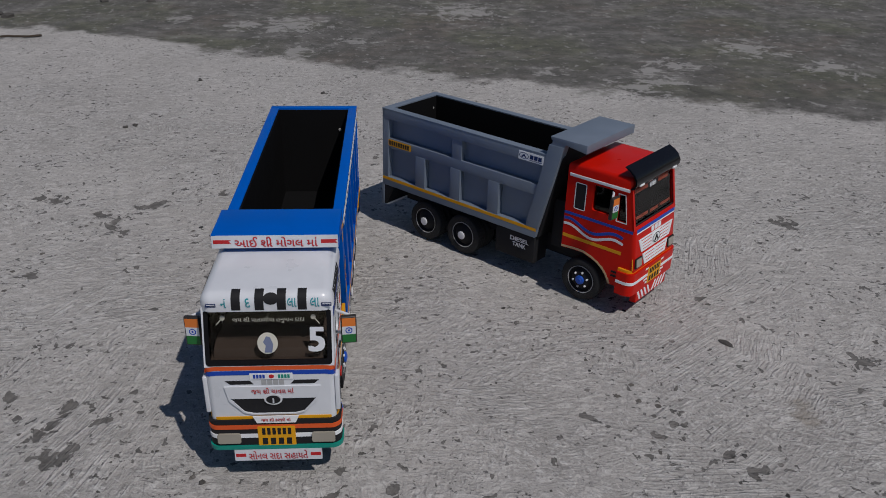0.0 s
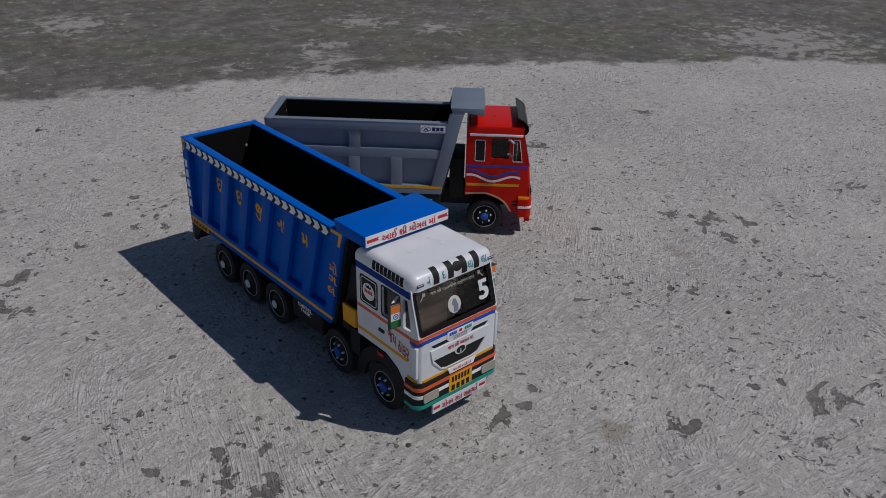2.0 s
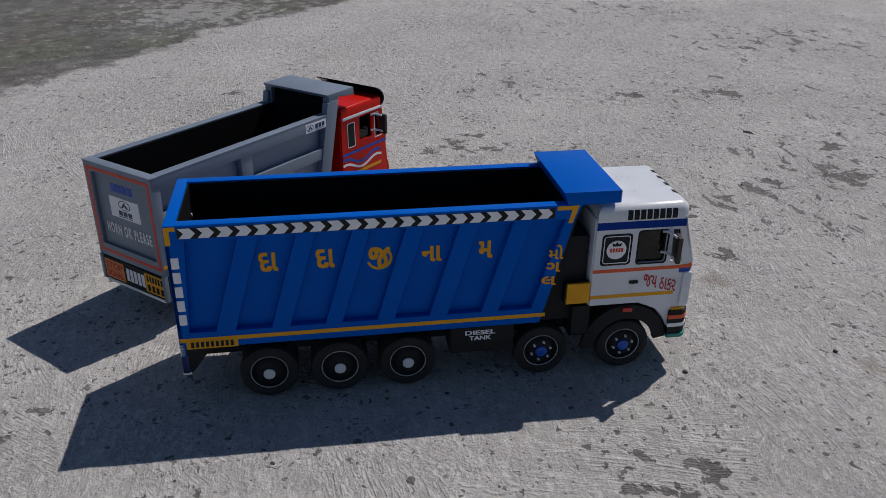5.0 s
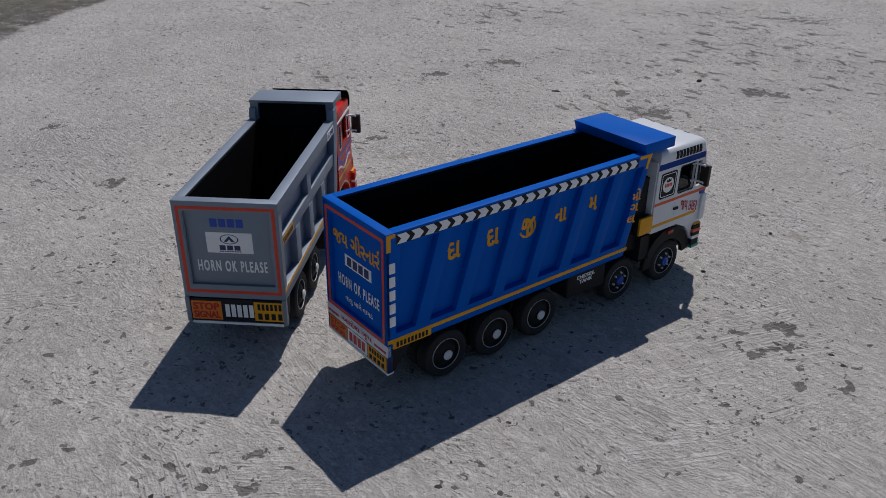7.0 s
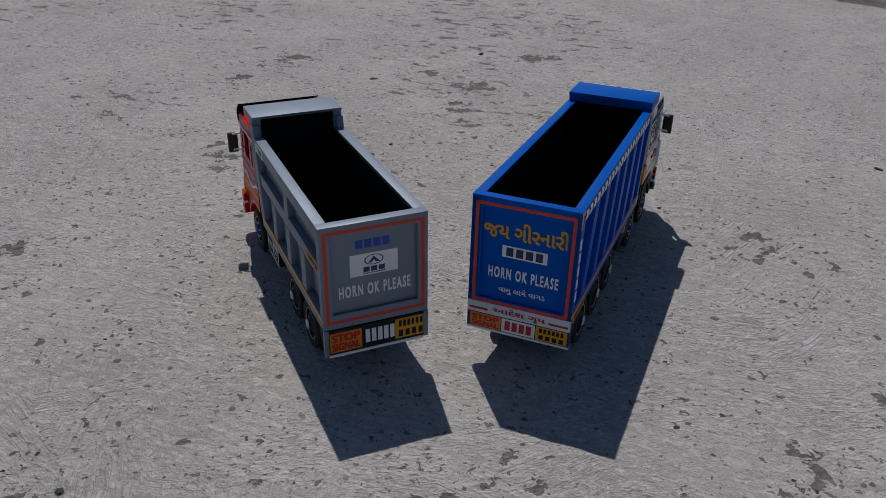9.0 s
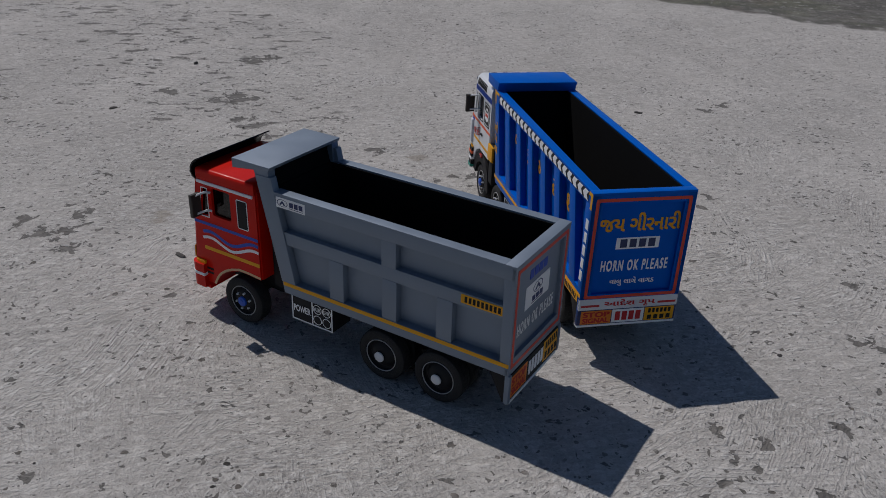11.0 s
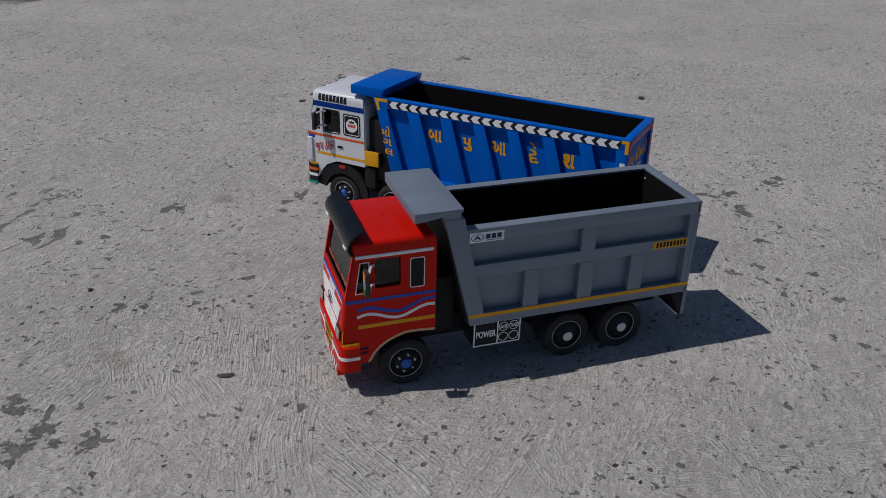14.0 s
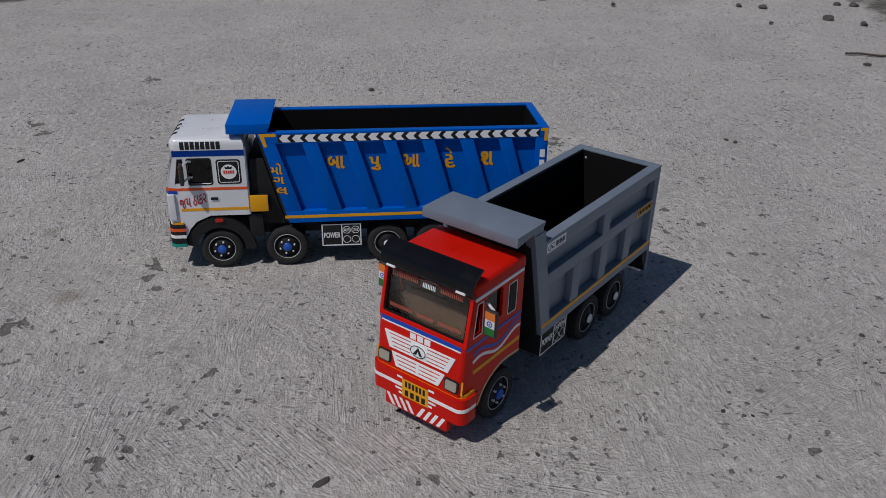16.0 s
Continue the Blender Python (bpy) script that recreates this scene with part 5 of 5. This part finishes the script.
def build_ground():
    xs, ys = axis_steps(-0.95, 1.15, 0.0037, 70.0), axis_steps(-0.35, 1.95, 0.0037, 70.0)
    X, Y = np.meshgrid(xs, ys, indexing="ij")
    edge_x = [-9.0, -1.09, -0.75, -0.43, -0.14, 0.18, 0.36, 0.59, 0.79, 0.95, 1.29, 1.55, 1.77, 2.05, 9.0]
    edge_y = [4.50, 2.35, 2.24, 2.07, 1.94, 1.82, 1.76, 1.66, 1.58, 1.50, 1.27, 1.12, 0.92, 0.62, -7.0]
    slab = np.minimum(np.interp(X, edge_x, edge_y) - Y, Y - np.interp(X, [-9.0, -1.82, -1.5, -1.29, -0.9, -0.52, 9.0], [2.5, -0.37, -0.54, -0.78, -1.15, -1.415, -6.5]))
    slab = np.clip(slab, -1.0, 1.0)
    spall = np.zeros_like(X)
    rng = np.random.RandomState(5)
    for px, py, r in SPALLS_NEAR + SPALLS_FAR + SPALLS_FRONT:
        # each flake: a lobed outline, longer one way than the other
        a, b, c, turn, long = rng.uniform(0, 6.28, 5)
        u, v = (X - px) * math.cos(turn) + (Y - py) * math.sin(turn), (Y - py) * math.cos(turn) - (X - px) * math.sin(turn)
        k = 1.0 + 0.025 * long
        th = np.arctan2(v * k, u / k)
        d = np.hypot(u / k, v * k) / (r * (1 + 0.22 * np.sin(2 * th + a) + 0.16 * np.sin(3 * th + b) + 0.12 * np.sin(5 * th + c)))
        spall = np.maximum(spall, np.clip(1.0 - 0.5 * d, 0, 1))
    wear = np.zeros_like(X)
    for px, py, r in WORN:
        wear = np.maximum(wear, np.clip(1.35 - np.hypot(X - px, Y - py) / r, 0, 1))
    wear *= np.clip(0.35 + 1.1 * smooth_noise(X + 7.0, Y + 3.0, 4.5, 8), 0, 1.15)
    pale = np.zeros_like(X)
    for px, py, r in WASHED:
        pale = np.maximum(pale, np.clip(1.0 - 0.5 * np.hypot(X - px, Y - py) / r, 0, 1))
    stain = np.zeros_like(X)
    for px, py, r in STAINS:
        stain = np.maximum(stain, np.clip(1.0 - 0.5 * np.hypot(X - px, Y - py) / r, 0, 1))
    near = np.clip(1.6 - np.hypot(X - 0.02, Y - 0.9), 0, 1)
    Z = (smooth_noise(X, Y, 9.0, 3) - 0.5) * 0.0016 + (smooth_noise(X, Y, 46.0, 4) - 0.5) * 0.0009
    Z += (smooth_noise(X, Y, 95.0, 5) - 0.5) * 0.0006 - 0.0011 * np.clip((spall - 0.55) * 6, 0, 1)
    Z += (smooth_noise(X, Y, 0.7, 6) - 0.5) * 0.05 * (1 - near) * np.clip(np.hypot(X, Y - 0.9) - 1.2, 0, 1)
    Z -= 0.0009
    nx, ny = X.shape
    me = bpy.data.meshes.new("ground")
    me.vertices.add(nx * ny)
    me.vertices.foreach_set("co", np.stack([X, Y, Z], -1).astype(np.float32).ravel())
    i = (np.arange(nx - 1)[:, None] * ny + np.arange(ny - 1)[None]).ravel()
    quads = np.stack([i, i + ny, i + ny + 1, i + 1], -1).astype(np.int32)
    me.loops.add(quads.size)
    me.loops.foreach_set("vertex_index", quads.ravel())
    me.polygons.add(len(quads))
    me.polygons.foreach_set("loop_start", np.arange(0, quads.size, 4, dtype=np.int32))
    me.polygons.foreach_set("use_smooth", np.ones(len(quads), dtype=bool))
    for key, values in (("slab", slab), ("spall", spall), ("wear", wear), ("pale", pale), ("stain", stain)):
        me.attributes.new(key, "FLOAT", "POINT").data.foreach_set("value", values.astype(np.float32).ravel())
    me.update(calc_edges=True)
    me.validate()
    me.materials.append(ground_material())
    tagged(new("ground", me), "pale weathered concrete ground with dark flaked patches", "ground", kind="structure")


# ---- loose stones ----
STONE = mat("dark_stone", (0.075, 0.070, 0.064), 0.85, dust=0.3, grain=500.0, bump=0.5)
TWIG = mat("dry_twig", (0.06, 0.045, 0.032), 0.9, bump=0.4)


def stone_mesh(seed):
    rng = random.Random(seed)
    bm = bmesh.new()
    bmesh.ops.create_icosphere(bm, subdivisions=2, radius=1.0)
    off = Vector((rng.uniform(0, 50), rng.uniform(0, 50), rng.uniform(0, 50)))
    sx, sy, sz = rng.uniform(0.8, 1.25), rng.uniform(0.6, 0.95), rng.uniform(0.42, 0.7)
    for v in bm.verts:
        k = 1 + 0.55 * noise.noise(v.co * 1.1 + off) + 0.2 * noise.noise(v.co * 2.7 + off)
        v.co = Vector((v.co.x * sx, v.co.y * sy, max(v.co.z, -0.45) * sz)) * k
    low = min(v.co.z for v in bm.verts)
    for v in bm.verts:
        v.co.z -= low
    me = bpy.data.meshes.new("pebble")
    bm.to_mesh(me)
    bm.free()
    me.materials.append(STONE)
    for p in me.polygons:
        p.use_smooth = True
    me.set_sharp_from_angle(angle=radians(38))
    return me


def pebbles():
    kinds = [stone_mesh(k) for k in range(7)]
    rng = random.Random(11)
    spots = [(0.359, 0.751, 9), (-0.485, 0.216, 9), (-0.890, 0.830, 10), (-0.506, 1.491, 7), (0.303, 0.486, 5), (0.527, 0.122, 9), (0.397, -0.206, 8),
             (-0.294, -0.615, 12), (0.172, 1.365, 5), (-1.620, 2.304, 20), (-1.529, 2.371, 20), (-1.049, 2.098, 12), (-1.818, 2.179, 20), (-1.852, 2.108, 18),
             (-1.860, 2.466, 20), (-1.837, 2.515, 22), (-1.568, 2.089, 11), (-1.888, 1.678, 16), (-2.024, 1.458, 22), (-0.491, 1.502, 7), (-0.435, 1.808, 7), (-0.160, 1.711, 7),
             (-1.110, 2.463, 22), (-1.150, 2.500, 16), (-0.907, 2.679, 18), (-0.766, 2.683, 18), (-0.161, 0.379, 4), (-0.174, 0.551, 4)]
    for x, y, r in spots:
        ob = new("pebble", rng.choice(kinds))
        flat = (1.25, 0.72, 0.62) if r == 9 else (1.0, 1.0, 1.0)
        ob.matrix_world = pose(x, y, -0.0012, 0, 0, rng.uniform(0, 360)) @ Matrix.Diagonal((*(r * 0.8 * MM * k for k in flat), 1.0))
        tagged(ob, "small dark grey loose stone lying on concrete", "stone", "loose stones")
    # countless crumbs of grit
    bm = bmesh.new()
    base = kinds[:4]
    for k in range(220):
        a, d = rng.uniform(0, 2 * math.pi), rng.uniform(0.12, 1.5) ** 1.0
        x, y, s = 0.02 + d * math.cos(a), 0.88 + d * math.sin(a), rng.uniform(0.7, 2.1) * (0.7 + 0.5 * d)
        n0 = len(bm.verts)
        bm.from_mesh(base[k % 4])
        bm.verts.ensure_lookup_table()
        m = pose(x, y, -0.0009, 0, 0, rng.uniform(0, 360)) @ Matrix.Scale(s * MM, 4)
        for v in bm.verts[n0:]:
            v.co = m @ v.co
    me = bpy.data.meshes.new("grit")
    bm.to_mesh(me)
    bm.free()
    me.materials.append(STONE)
    tagged(new("grit", me), "scattered dark crumbs of stone on the concrete", "grit", kind="stuff")
    tw = bmesh.new()
    merge(tw, tube([(0, 0, 3), (40, 6, 4), (85, -3, 3), (120, 8, 3)], 3.0))
    twig = finish(tw, "twig", TWIG, 40)
    for x, y, turn in ((-1.16, 2.10, 70), (-1.045, 2.195, 9)):
        ob = new("twig", twig)
        ob.matrix_world = pose(x, y, 0, 0, 0, turn)
        tagged(ob, "short dry dark twig lying on concrete", "twig", "dry twigs")


build_ground()
pebbles()
